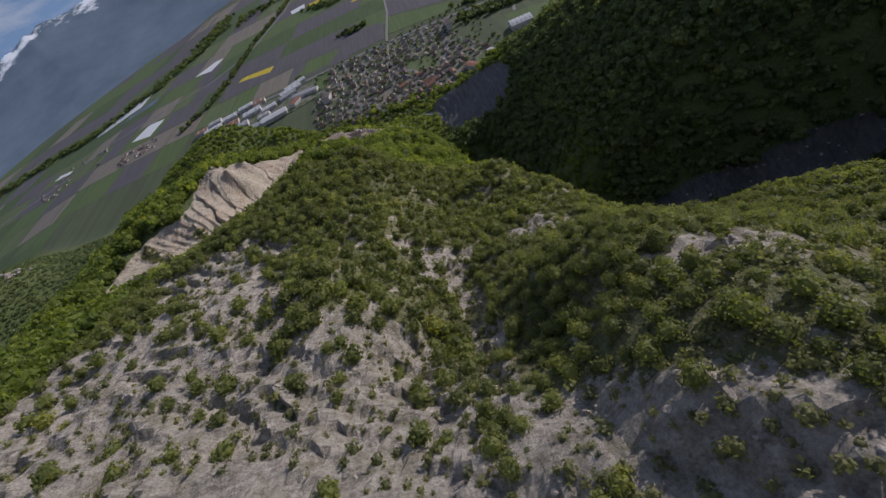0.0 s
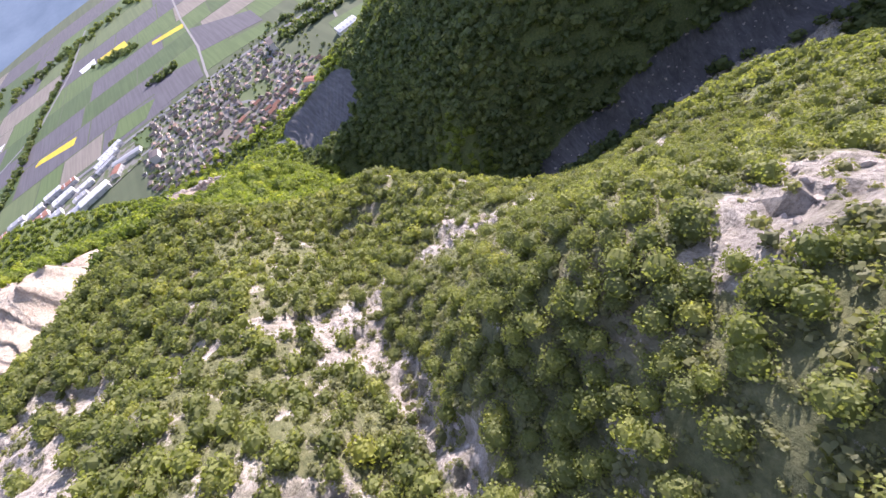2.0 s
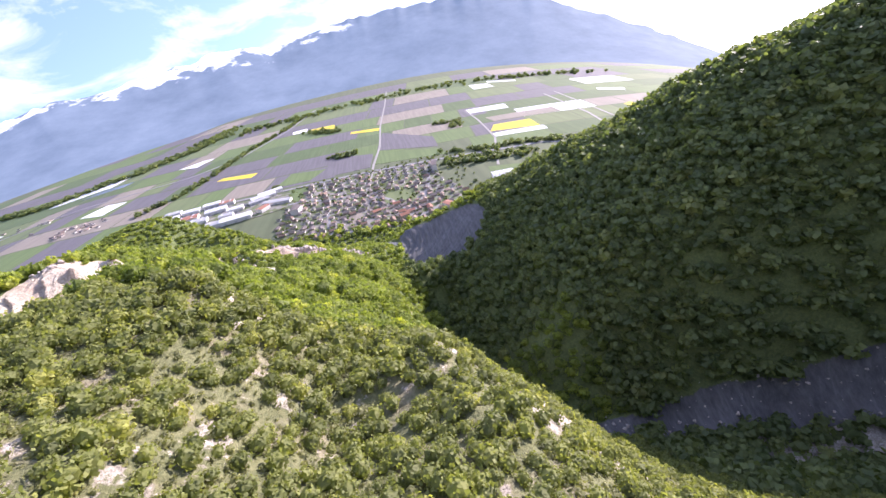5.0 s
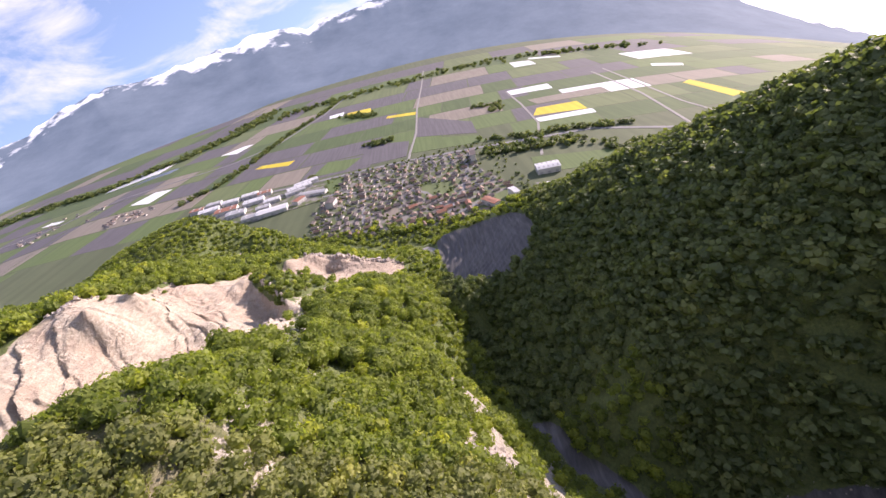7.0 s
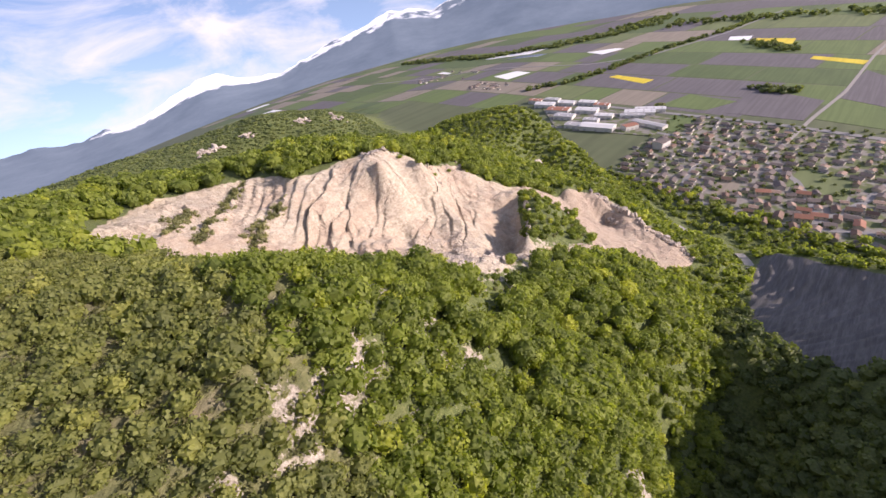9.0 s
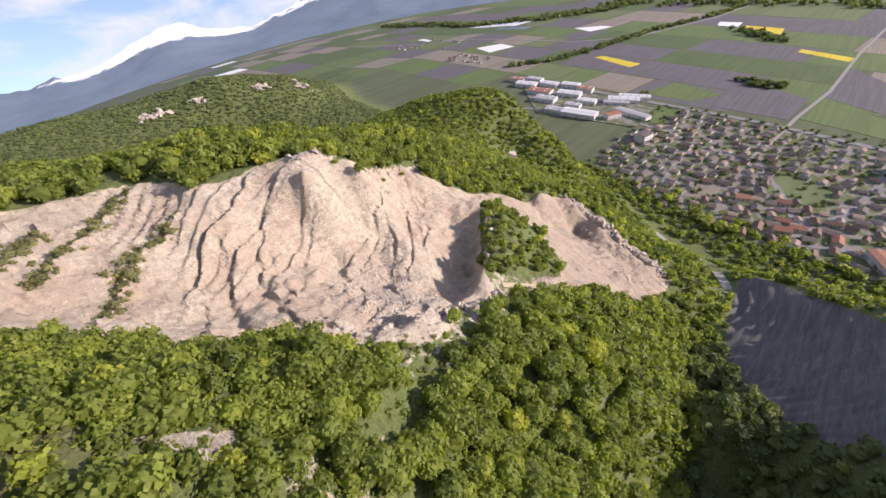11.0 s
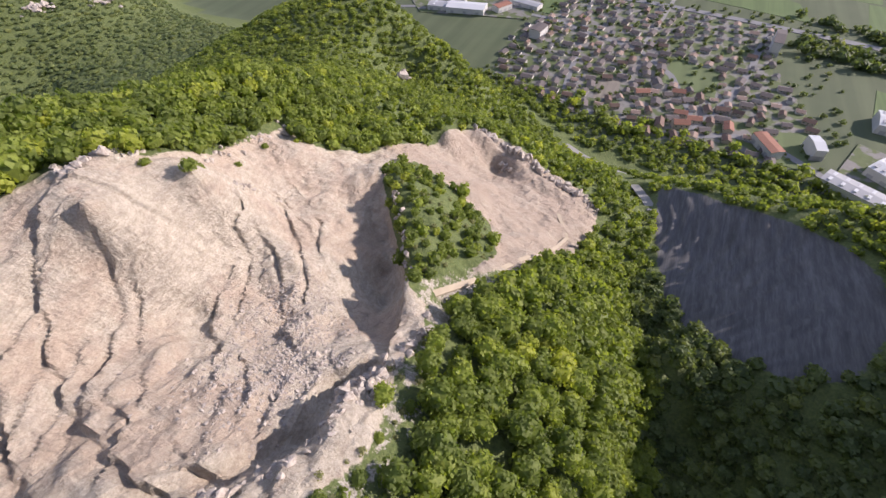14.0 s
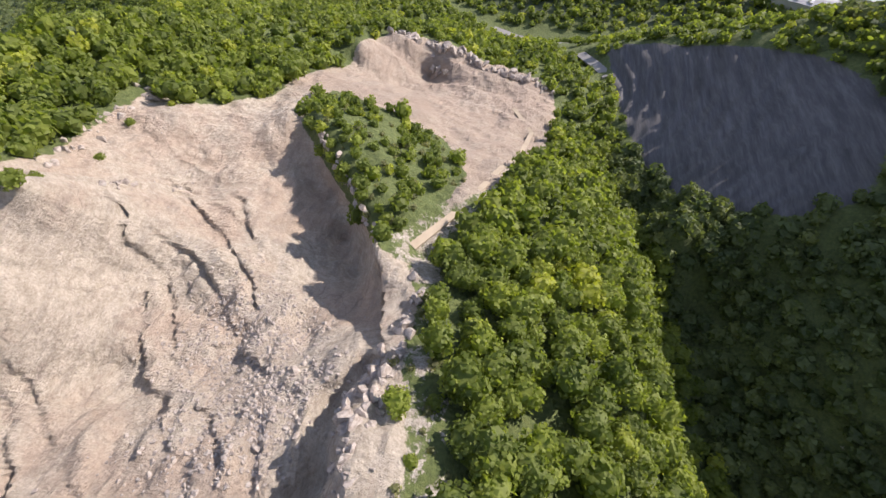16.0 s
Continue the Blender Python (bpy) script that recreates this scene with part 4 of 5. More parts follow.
def field(corners, material, label, lift=0.12, name="field"):
    """A field as a thin bed of crop on the plain."""
    (ax, ay), (bx, by), (ex, ey), (dx, dy) = corners
    k = 8
    u, v = np.meshgrid(np.linspace(0, 1, k + 1), np.linspace(0, 1, k + 1))
    u, v = u.ravel(), v.ravel()
    x = (ax * (1 - u) + bx * u) * (1 - v) + (dx * (1 - u) + ex * u) * v
    y = (ay * (1 - u) + by * u) * (1 - v) + (dy * (1 - u) + ey * u) * v
    z = ground_at(x, y) + lift
    n = (k + 1) ** 2
    i = (np.arange(k)[:, None] * (k + 1) + np.arange(k)).ravel()
    f = np.stack([i, i + 1, i + k + 2, i + k + 1], 1)
    rim = np.r_[np.arange(k), np.arange(k) * (k + 1) + k, (k * (k + 1) + k - np.arange(k)), (k + 1) * (k - np.arange(k))]
    nxt = np.r_[rim[1:], rim[0]]
    f = np.concatenate([f, np.stack([nxt, rim, rim + n, nxt + n], 1)])
    me = mesh_from(name, np.concatenate([np.c_[x, y, z], np.c_[x, y, z - 0.6]]), f, [material])
    return tagged(new(name, me), label, "field", kind="structure")


SPECIAL = [
    ([(-375, 893), (-288, 850), (-281, 880), (-365, 910)], M_RAPE, "yellow strip of rape in flower"),
    ([(-216, 1253), (-132, 1218), (-136, 1285), (-218, 1298)], M_RAPE, "yellow strip of rape in flower"),
    ([(-81, 1070), (-6, 1030), (-2, 1061), (-79, 1096)], M_RAPE, "yellow strip of rape in flower"),
    ([(217, 776), (312, 751), (318, 820), (239, 828)], M_RAPE, "wide yellow field of rape in flower"),
    ([(529, 670), (560, 682), (560, 838), (535, 820)], M_RAPE, "yellow strip of rape in flower"),
    ([(228, 1000), (325, 985), (333, 1049), (232, 1056)], M_SHEET, "field covered with white plastic sheets"),
    ([(215, 727), (314, 716), (318, 746), (214, 756)], M_SHEET, "field covered with white plastic sheets"),
    ([(-566, 1166), (-505, 1131), (-482, 1205), (-510, 1212)], M_SHEET, "field under pale plastic sheets"),
    ([(-667, 886), (-605, 857), (-588, 928), (-640, 945)], M_SHEET, "field under pale plastic sheets"),
    ([(345, 1426), (415, 1415), (422, 1526), (359, 1562)], M_SHEET, "distant field under white sheets"),
    ([(-264, 1280), (-222, 1276), (-226, 1335), (-273, 1330)], M_SHEET, "small field under white sheets"),
    ([(-120, 711), (-34, 706), (-26, 802), (-118, 850)], M_PLOUGH, "bare ploughed field of purplish soil"),
    ([(-17, 821), (102, 746), (106, 835), (1, 990)], M_PLOUGH, "bare ploughed field of purplish soil"),
    ([(-24, 716), (109, 682), (99, 732), (-14, 806)], M_WHEAT, "bright green field of young wheat"),
    ([(-213, 722), (-147, 716), (-121, 770), (-193, 795)], M_WHEAT, "bright green field of young wheat"),
    ([(-820, 1120), (-700, 1128), (-689, 1168), (-780, 1170)], M_POND, "long still pond among fields"),
    ([(-1000, 1010), (-930, 985), (-925, 1000), (-990, 1030)], M_SHEET, "pale sheeted strip of land"),
    ([(-900, 1330), (-840, 1350), (-838, 1366), (-898, 1345)], M_SHEET, "pale sheeted strip of land"),
    ([(430, 1560), (520, 1480), (526, 1520), (440, 1600)], M_SHEET, "distant field under white sheets"),
    ([(600, 1050), (650, 1000), (665, 1030), (615, 1085)], M_SHEET, "distant field under white sheets"),
    ([(250, 860), (400, 845), (405, 905), (245, 915)], M_SOIL, "dry brown field"),
    ([(140, 500), (260, 470), (275, 520), (150, 560)], M_WHEAT, "bright green meadow beside the works"),
    ([(70, 424), (92, 418), (97, 470), (72, 462)], M_GRASS, "green paddock beside the village"),
    ([(-66, 457), (-47, 464), (-50, 500), (-68, 488)], M_SOIL, "brown allotment field in the village"),
    ([(-16, 505), (28, 494), (30, 540), (-13, 557)], M_GRASS, "village green with paths"),
    ([(-182, 620), (-150, 612), (-146, 675), (-180, 685)], M_WHEAT, "green field beside the village"),
]
for c, m, label in SPECIAL:
    field(c, m, label, 0.3)
frng = random.Random(5)
taken = [np.mean(c, axis=0) for c, _, _ in SPECIAL]
for row, (y0, y1) in enumerate(zip((510, 606, 708, 800, 905, 1010, 1130, 1270, 1440, 1640, 1880), (604, 706, 798, 903, 1008, 1128, 1268, 1436, 1636, 1876, 2160))):
    x = -1150.0 - 30 * row
    while x < 900 + 40 * row:
        w = frng.uniform(38, 125) * (1 + 0.12 * row)
        sk = 0.11 * (y1 - y0)
        c = [(x, y0 - 0.10 * x), (x + w - 3, y0 - 0.10 * (x + w)), (x + w - 3 + sk, y1 - 0.10 * (x + w) - 4), (x + sk, y1 - 0.10 * x - 4)]
        c = [(a, b - 20) for a, b in c]
        mx, my = np.mean(c, axis=0)
        m, label = frng.choice(CROPS + [CROPS[0], CROPS[0], CROPS[3], CROPS[1], CROPS[2]])
        if frng.random() < 0.018:
            m, label = M_SHEET, "field under pale plastic sheets"
        toe_f = np.interp(mx, [-1200, -900, -760, -600, -400, -200, 420, 900], [300, 420, 600, 560, 560, 640, 640, 500])
        if min(p[1] for p in c) > (690 if -430 < mx < 180 else toe_f) and (row > 1 or mx < -460 or mx > 420):
            field(c, m, label, 0.12)
        x += w
# the plain beyond the long hill
for row, (y0, y1) in enumerate(zip((320, 420, 510, 606, 708, 800, 905, 1010, 1130, 1270, 1440), (416, 506, 604, 706, 798, 903, 1008, 1128, 1268, 1436, 1636))):
    x, x_end = -2000.0, (-800.0 if row < 2 else -1150.0 - 30 * (row - 2))
    while x < x_end - 60:
        w = min(frng.uniform(60, 210), x_end - x)
        sk = 0.11 * (y1 - y0)
        c = [(x, y0 - 0.10 * x - 20), (x + w - 3, y0 - 0.10 * (x + w) - 20), (x + w - 3 + sk, y1 - 0.10 * (x + w) - 24), (x + sk, y1 - 0.10 * x - 24)]
        m, label = frng.choice(CROPS + [CROPS[0], CROPS[3], (M_SOIL, "dry brown field"), (M_SOIL, "dry brown field")])
        if frng.random() < 0.06:
            m, label = M_SHEET, "field under pale plastic sheets"
        field(c, m, label, 0.12)
        x += w

strip("road", [(-46, 555), (-36, 617), (-27, 720), (-10, 850), (1, 1094), (32, 1468), (60, 1900)], 4.2, M_LANE, "straight pale country road", "road", 0.5)
strip("road", [(166, 560), (190, 650), (211, 726), (224, 900), (228, 1052)], 4.2, M_LANE, "pale farm road", "road", 0.5)
strip("road", [(-420, 712), (-209, 690), (-96, 684), (-40, 679), (74, 660), (190, 640), (271, 630), (382, 552), (520, 470)], 9, M_TARMAC, "grey main road along the village", "road", 0.55)
strip("road", [(391, 566), (434, 786), (466, 1100)], 5, M_LANE, "pale farm road", "road", 0.5)
strip("road", [(455, 560), (453, 691), (504, 1118)], 4.5, M_LANE, "pale country road", "road", 0.5)
strip("road", [(-400, 560), (-260, 600), (-176, 605), (-140, 600), (-90, 575), (-45, 560), (-10, 520), (10, 470), (16, 440)], 6, M_TARMAC, "grey village street", "road", 0.4)
strip("road", [(-110, 455), (-57, 433), (-15, 427), (19, 434), (46, 445), (74, 440), (107, 415), (160, 400), (240, 400)], 6, M_TARMAC, "grey village street", "road", 0.4)
strip("road", [(16, 440), (40, 500), (55, 560), (60, 600), (74, 660)], 6, M_TARMAC, "grey village street", "road", 0.4)
strip("road", [(-120, 690), (-110, 610), (-100, 540), (-95, 480), (-90, 448)], 5, M_TARMAC, "grey village street", "road", 0.4)
strip("track", TRACK, 5, M_LANE, "pale gravel track below the pit", "track", 0.3)
strip("path", TRAIL[1:], 1.7, M_PATH, "trodden earth path over the spur", "path", 0.22)
strip("road", [(-1200, 900), (-900, 950), (-700, 985), (-480, 1010), (-380, 1100), (-300, 1380), (-250, 1800)], 7, M_TARMAC, "grey country road", "road", 0.5)


def tree_line(line, spread, gap, size, label, material=M_WOOD):
    px, py = [], []
    for (ax, ay), (bx, by) in zip(line, line[1:]):
        n = max(2, int(math.hypot(bx - ax, by - ay) / gap))
        t = rng.random(n)
        px.append(ax + (bx - ax) * t + rng.normal(0, spread, n))
        py.append(ay + (by - ay) * t + rng.normal(0, spread, n))
    x, y = np.concatenate(px), np.concatenate(py)
    plant_out("tree_belt", FAR, x, y, rng.uniform(0.7, 1.25, len(x)) * size, material, label, "trees", 0.1, 0.4)


tree_line([(-486, 768), (-445, 815), (-405, 953), (-371, 1189), (-311, 1405), (-270, 1700)], 4, 4, 5.5, "dark hedge of trees between fields")
tree_line([(-1500, 1300), (-992, 1244), (-749, 1285), (-635, 1453), (-606, 1829)], 16, 2.6, 7.5, "belt of woodland along the river")
tree_line([(85, 620), (130, 610), (175, 605), (240, 590)], 12, 1.8, 5.5, "grove of trees beyond the village")
tree_line([(110, 690), (160, 665), (240, 655), (330, 620)], 6, 3, 5, "belt of trees along the railway")
tree_line([(-120, 846), (-70, 838), (-64, 850)], 7, 1.6, 5.5, "small dark copse among fields")
tree_line([(-200, 1235), (-150, 1180), (-120, 1150)], 12, 2, 6, "copse beside the yellow field")
tree_line([(120, 960), (180, 930), (160, 870)], 7, 3.5, 5, "line of field trees")
tree_line([(250, 540), (300, 520), (380, 500)], 12, 2.5, 5.5, "trees beside the works")
tree_line([(-208, 712), (-204, 715)], 2, 1.2, 5, "clump of dark trees by the road")
tree_line([(-700, 1600), (-200, 1650), (300, 1700), (800, 1500)], 30, 7, 9, "far belt of trees on the plain")
tree_line([(-100, 445), (-40, 425), (40, 418), (110, 400), (170, 388), (250, 360)], 7, 2.4, 4.2, "row of trees under the mountain", M_LEAF)
px_, py_ = scatter(-330, 260, 380, 470, 5.0)
toe_ = np.interp(px_, [-400, -200, -110, -60, 20, 110, 230, 420], [480, 458, 440, 412, 396, 385, 350, 280])
keep = (py_ > toe_ - 22) & (py_ < toe_ + 14) & (rng.random(len(px_)) < 0.8)
plant_out("tree_belt", FAR, px_[keep], py_[keep], rng.uniform(2.0, 3.6, keep.sum()), M_LEAF, "belt of trees along the foot of the mountain", "trees", 0.15, 0.4)
x, y = scatter(-170, 130, 405, 690, 10)
keep = rng.random(len(x)) < 0.55
plant_out("garden_trees", FAR, x[keep], y[keep], rng.uniform(1.4, 3.0, keep.sum()), M_WOOD, "garden trees between village houses", "trees", 0.15, 0.3)

# ---- the village ----


def part(name, bm, material, parent, label=""):
    me = bpy.data.meshes.new(name)
    bm.to_mesh(me)
    bm.free()
    me.materials.append(material)
    ob = new(name, me)
    ob.parent = parent
    if label:
        ob["label"] = label
    return ob


def box(bm, x0, x1, y0, y1, z0, z1):
    r = bmesh.ops.create_cube(bm, size=1.0)
    bmesh.ops.transform(bm, verts=r["verts"], matrix=Matrix.Translation(((x0 + x1) / 2, (y0 + y1) / 2, (z0 + z1) / 2)) @ Matrix.Diagonal((x1 - x0, y1 - y0, z1 - z0, 1)))


def gable(bm, w, d, z, rise, over=0.5, thick=0.25):
    """A pitched roof with thickness, ridge along x."""
    v = []
    for s in (-1, 1):
        for px, pz in ((-d / 2 - over, z - over * rise / (d / 2)), (0, z + rise), (d / 2 + over, z - over * rise / (d / 2))):
            for t in (0, thick):
                v.append(bm.verts.new((s * (w / 2 + over), px, pz + t)))
    for a, b in ((0, 2), (2, 4)):
        bm.faces.new((v[a + 1], v[b + 1], v[b + 7], v[a + 7]))
        bm.faces.new((v[a], v[a + 6], v[b + 6], v[b]))
        for o in (0, 6):
            bm.faces.new((v[a + o], v[b + o], v[b + o + 1], v[a + o + 1]))
    for a in (0, 4):
        bm.faces.new((v[a], v[a + 1], v[a + 7], v[a + 6]))
    bmesh.ops.recalc_face_normals(bm, faces=bm.faces)


def body(bm, w, d, h, rise):
    """House walls up to eaves and gables."""
    pts = [(-d / 2, 0), (d / 2, 0), (d / 2, h), (0, h + rise - 0.05), (-d / 2, h)]
    a = [bm.verts.new((-w / 2, y, z)) for y, z in pts]
    b = [bm.verts.new((w / 2, y, z)) for y, z in pts]
    bm.faces.new(a)
    bm.faces.new(b[::-1])
    for i in range(5):
        bm.faces.new((a[i], a[(i + 1) % 5], b[(i + 1) % 5], b[i]))
    bmesh.ops.recalc_face_normals(bm, faces=bm.faces)


M_WALLS = [plain("stucco_" + n, c, 0.9, 0.12, 0.3) for n, c in (("cream", (0.42, 0.37, 0.30)), ("white", (0.60, 0.58, 0.54)), ("ochre", (0.52, 0.37, 0.20)), ("grey", (0.40, 0.38, 0.36)), ("stone", (0.36, 0.32, 0.27)))]
M_ROOFS = [plain("roof_" + n, c, 0.85, 0.25, 0.6) for n, c in (("grey_tile", (0.125, 0.105, 0.10)), ("brown_tile", (0.165, 0.105, 0.08)), ("red_tile", (0.30, 0.14, 0.095)), ("slate", (0.095, 0.092, 0.095)), ("pale_tile", (0.28, 0.20, 0.16)))]
M_GLASS = plain("dark_window", (0.03, 0.035, 0.04), 0.1, 0.1)
M_SHEETROOF = plain("white_sheet_roof", (0.58, 0.585, 0.59), 0.4, 0.08, 0.1)
M_GREYROOF = plain("grey_sheet_roof", (0.36, 0.36, 0.37), 0.5, 0.12, 0.1)
M_CLAD = plain("pale_cladding", (0.55, 0.54, 0.52), 0.6, 0.1, 0.2)


def house_model(w, d, h, rise, wall, roof, label, windows=2):
    root = new("house")
    bm = bmesh.new()
    body(bm, w, d, h, rise)
    part("wall", bm, wall, root)
    bm = bmesh.new()
    gable(bm, w, d, h, rise)
    part("roof", bm, roof, root)
    bm = bmesh.new()
    box(bm, w * 0.22, w * 0.22 + 0.7, d * 0.12, d * 0.12 + 0.7, h, h + rise + 0.7)
    part("chimney", bm, wall, root)
    for s in (-1, 1):
        for k in range(windows):
            bm = bmesh.new()
            cx = w * ((k + 0.5) / windows - 0.5)
            box(bm, cx - 0.6, cx + 0.6, s * d / 2 - 0.1, s * d / 2 + 0.06, h * 0.5, h * 0.5 + 1.3)
            part("window", bm, M_GLASS, root)
    bm = bmesh.new()
    box(bm, -0.5, 0.5, -d / 2 - 0.07, -d / 2 + 0.1, 0, 2.1)
    part("door", bm, M_ROOFS[1], root)
    return tagged(root, label, "house", "village houses")


HOUSES = [house_model(11, 8.5, 5.0, 2.6, M_WALLS[0], M_ROOFS[0], "cream house with a grey tiled roof in the village"),
          house_model(10, 8, 4.6, 2.4, M_WALLS[1], M_ROOFS[3], "white house with a slate roof in the village"),
          house_model(13, 9, 5.6, 2.8, M_WALLS[4], M_ROOFS[1], "stone house with a brown tiled roof in the village", 3),
          house_model(12, 8.5, 5.2, 2.6, M_WALLS[3], M_ROOFS[0], "grey house with a dark tiled roof in the village"),
          house_model(15, 9, 6.0, 2.8, M_WALLS[0], M_ROOFS[2], "large cream house with a red tiled roof", 3),
          house_model(9, 7.5, 4.4, 2.3, M_WALLS[1], M_ROOFS[4], "small white house with a pale roof"),
          house_model(17, 9.5, 6.2, 3.0, M_WALLS[4], M_ROOFS[1], "long stone farmhouse with a brown roof", 4),
          house_model(9, 8, 5.0, 2.2, M_WALLS[1], M_ROOFS[0], "white new house with a grey roof")]


def yards():
    """The built-up ground of the village: gravel, yards and gardens."""
    px, py = np.meshgrid(np.arange(-180, 112, 6.0), np.arange(412, 692, 6.0))
    n = px.shape[1]
    x, y = px.ravel(), py.ravel()
    i = (np.arange(px.shape[0] - 1)[:, None] * n + np.arange(n - 1)).ravel()
    f = np.stack([i, i + 1, i + n + 1, i + n], 1)
    f = f[inside(x[f].mean(1), y[f].mean(1), VILLAGE, 1) > 0.5]
    tagged(new("pavement", mesh_from("pavement", np.stack([x, y, ground_at(x, y) + 0.1], 1), f, [M_YARD])), "grey yards and gardens between the houses", "yards", kind="structure")


VILLAGE = [(-165, 470), (-120, 446), (-60, 428), (10, 418), (80, 420), (100, 470), (90, 520), (70, 560), (78, 650), (-18, 668), (-30, 668), (-140, 672), (-150, 600), (-175, 560)]
yards()
hr = random.Random(11)
used = []
fresh = set(range(8))


def place(kind, x, y, turn):
    z = float(min(ground_at([x - 4, x + 4, x, x], [y, y, y - 4, y + 4]))) - 0.1
    m = Matrix.Translation((x, y, z)) @ Matrix.Rotation(radians(turn), 4, "Z") @ Matrix.Diagonal((*((hr.uniform(0.66, 0.95),) * 2), hr.uniform(0.6, 0.8), 1))
    if kind in fresh:
        fresh.discard(kind)
        HOUSES[kind].matrix_basis = m
    else:
        copy_thing(HOUSES[kind], m)
    used.append((x, y))


# rows of new houses on the north side
for r_, yy in enumerate((596, 611, 627, 643)):
    for k in range(6):
        place(7 if hr.random() < 0.8 else 5, -4 + k * 14.5 + hr.uniform(-1, 1), yy + 12 - 0.12 * k * 14.5 + hr.uniform(-1, 1), -6 + 90 * (k % 2))
GREENS = [c for c, m, l in SPECIAL if "village" in l]
tries = 0
while len(used) < 400 and tries < 14000:
    tries += 1
    x, y = hr.uniform(-175, 102), hr.uniform(416, 680)
    core = math.exp(-(((x + 5) / 70) ** 2 + ((y - 465) / 60) ** 2))
    if inside(np.array([x]), np.array([y]), VILLAGE, 1)[0] < 0.5 or min(math.hypot(x - a, y - b) for a, b in used) < 12.2 - 2.5 * core + 4 * (hr.random() < 0.3):
        continue
    if any(inside(np.array([x]), np.array([y]), g, 3)[0] > 0.3 for g in GREENS):
        continue
    place(hr.choice((0, 2, 2, 3, 6, 5, 4, 0)) if core > 0.45 else hr.choice((0, 1, 3, 5, 0, 3, 2)), x, y, hr.choice((-8, 82)) + hr.uniform(-12, 12) + 25 * core)
for k in range(34):
    place(hr.choice((0, 1, 5, 3)), -655 + 95 * hr.random(), 762 + 60 * hr.random(), hr.uniform(0, 180))
for k in range(26):
    place(hr.choice((0, 1, 5)), -1000 + 250 * hr.random(), 860 + 160 * hr.random(), hr.uniform(0, 180))


def shed(x, y, w, d, h, turn, roof, label, lights=0, name="warehouse"):
    root = new(name)
    bm = bmesh.new()
    body(bm, w, d, h, d * 0.07)
    part("wall", bm, M_CLAD, root)
    bm = bmesh.new()
    gable(bm, w, d, h, d * 0.07, 0.3, 0.2)
    part("roof", bm, roof, root)
    for k in range(lights):
        px = w * ((k + 0.5) / lights - 0.5)
        for s in (-1, 1):
            bm = bmesh.new()
            box(bm, px - 1.0, px + 1.0, s * d * 0.25 - d * 0.14, s * d * 0.25 + d * 0.14, h + d * 0.035 + 0.12, h + d * 0.035 + 0.5)
            part("rooflight", bm, M_SHEETROOF if roof is not M_SHEETROOF else M_GREYROOF, root)
    for k in range(3):
        bm = bmesh.new()
        px = w * ((k + 0.5) / 3 - 0.5)
        box(bm, px - 2, px + 2, -d / 2 - 0.1, -d / 2 + 0.1, 0, 4)
        part("loading_door", bm, M_GREYROOF, root)
    z = float(min(ground_at([x - w / 3, x + w / 3], [y, y]))) - 0.2
    root.matrix_basis = Matrix.Translation((x, y, z)) @ Matrix.Rotation(radians(turn), 4, "Z")
    return tagged(root, label, "warehouse", "industrial sheds")


shed(-247, 590, 46, 20, 7, 8, M_SHEETROOF, "long warehouse with a bright white roof")
shed(-280, 588, 30, 16, 6, 8, M_GREYROOF, "grey warehouse beside a white one", 2)
shed(-222, 672, 42, 16, 6, 22, M_SHEETROOF, "white-roofed shed with dark rooflights", 4)
shed(-214, 690, 42, 14, 6, 22, M_SHEETROOF, "white-roofed shed with dark rooflights", 4)
shed(-226, 656, 34, 10, 5, 22, M_GREYROOF, "low grey industrial shed", 2)
shed(-190, 626, 48, 12, 5.5, -14, M_GREYROOF, "long low pale shed beside the village", 0)
shed(-208, 605, 20, 12, 7, 60, M_ROOFS[2], "industrial building with a red roof")
for k, (x, y, w, d, t) in enumerate(((-300, 660, 34, 18, 10), (-318, 622, 30, 18, 8), (-345, 650, 36, 20, 10), (-352, 690, 28, 16, 6), (-385, 672, 34, 18, 12), (-388, 702, 26, 14, 5), (-290, 690, 24, 14, 8), (-262, 640, 26, 14, 12), (-320, 700, 28, 15, 8), (-270, 615, 22, 12, 8), (-415, 690, 24, 14, 8))):
    shed(x, y, w, d, 6.5, t, (M_SHEETROOF, M_GREYROOF, M_ROOFS[2], M_SHEETROOF)[k % 4], ("white-roofed industrial shed", "grey industrial shed", "red-roofed industrial shed", "white-roofed industrial shed")[k % 4] + " on the edge of the village", 2)
field([(100, 400), (170, 372), (205, 440), (128, 470)], M_YARD, "grey works yard under the mountain", 0.9)
field([(-420, 700), (-175, 668), (-170, 590), (-300, 570)], M_YARD, "grey yards of the industrial quarter", 0.8)
shed(142, 432, 26, 20, 8, -38, M_SHEETROOF, "white works hall with rows of rooflights", 5)
shed(120, 402, 46, 14, 8, -28, M_GREYROOF, "long grey works hall under the mountain", 6)
shed(158, 408, 30, 16, 7, -28, M_SHEETROOF, "white works hall under the mountain", 3)
shed(150, 392, 40, 10, 5, -28, M_CLAD, "low pale annex of the works", 0)
shed(155, 500, 30, 22, 8, -6, M_SHEETROOF, "striped white works hall", 5)
shed(-148, 556, 18, 13, 9, 80, M_ROOFS[0], "tall ochre apartment block", 0, "apartment_block")
shed(72, 606, 8, 30, 13, -6, M_ROOFS[0], "tall white apartment block", 0, "apartment_block")
shed(96, 445, 7, 18, 9, 15, M_SHEETROOF, "white narrow building by the road", 0, "apartment_block")
shed(66, 436, 24, 10, 7, -60, M_ROOFS[2], "long building with a red tiled roof", 0, "apartment_block")

# ---- far mountains ----


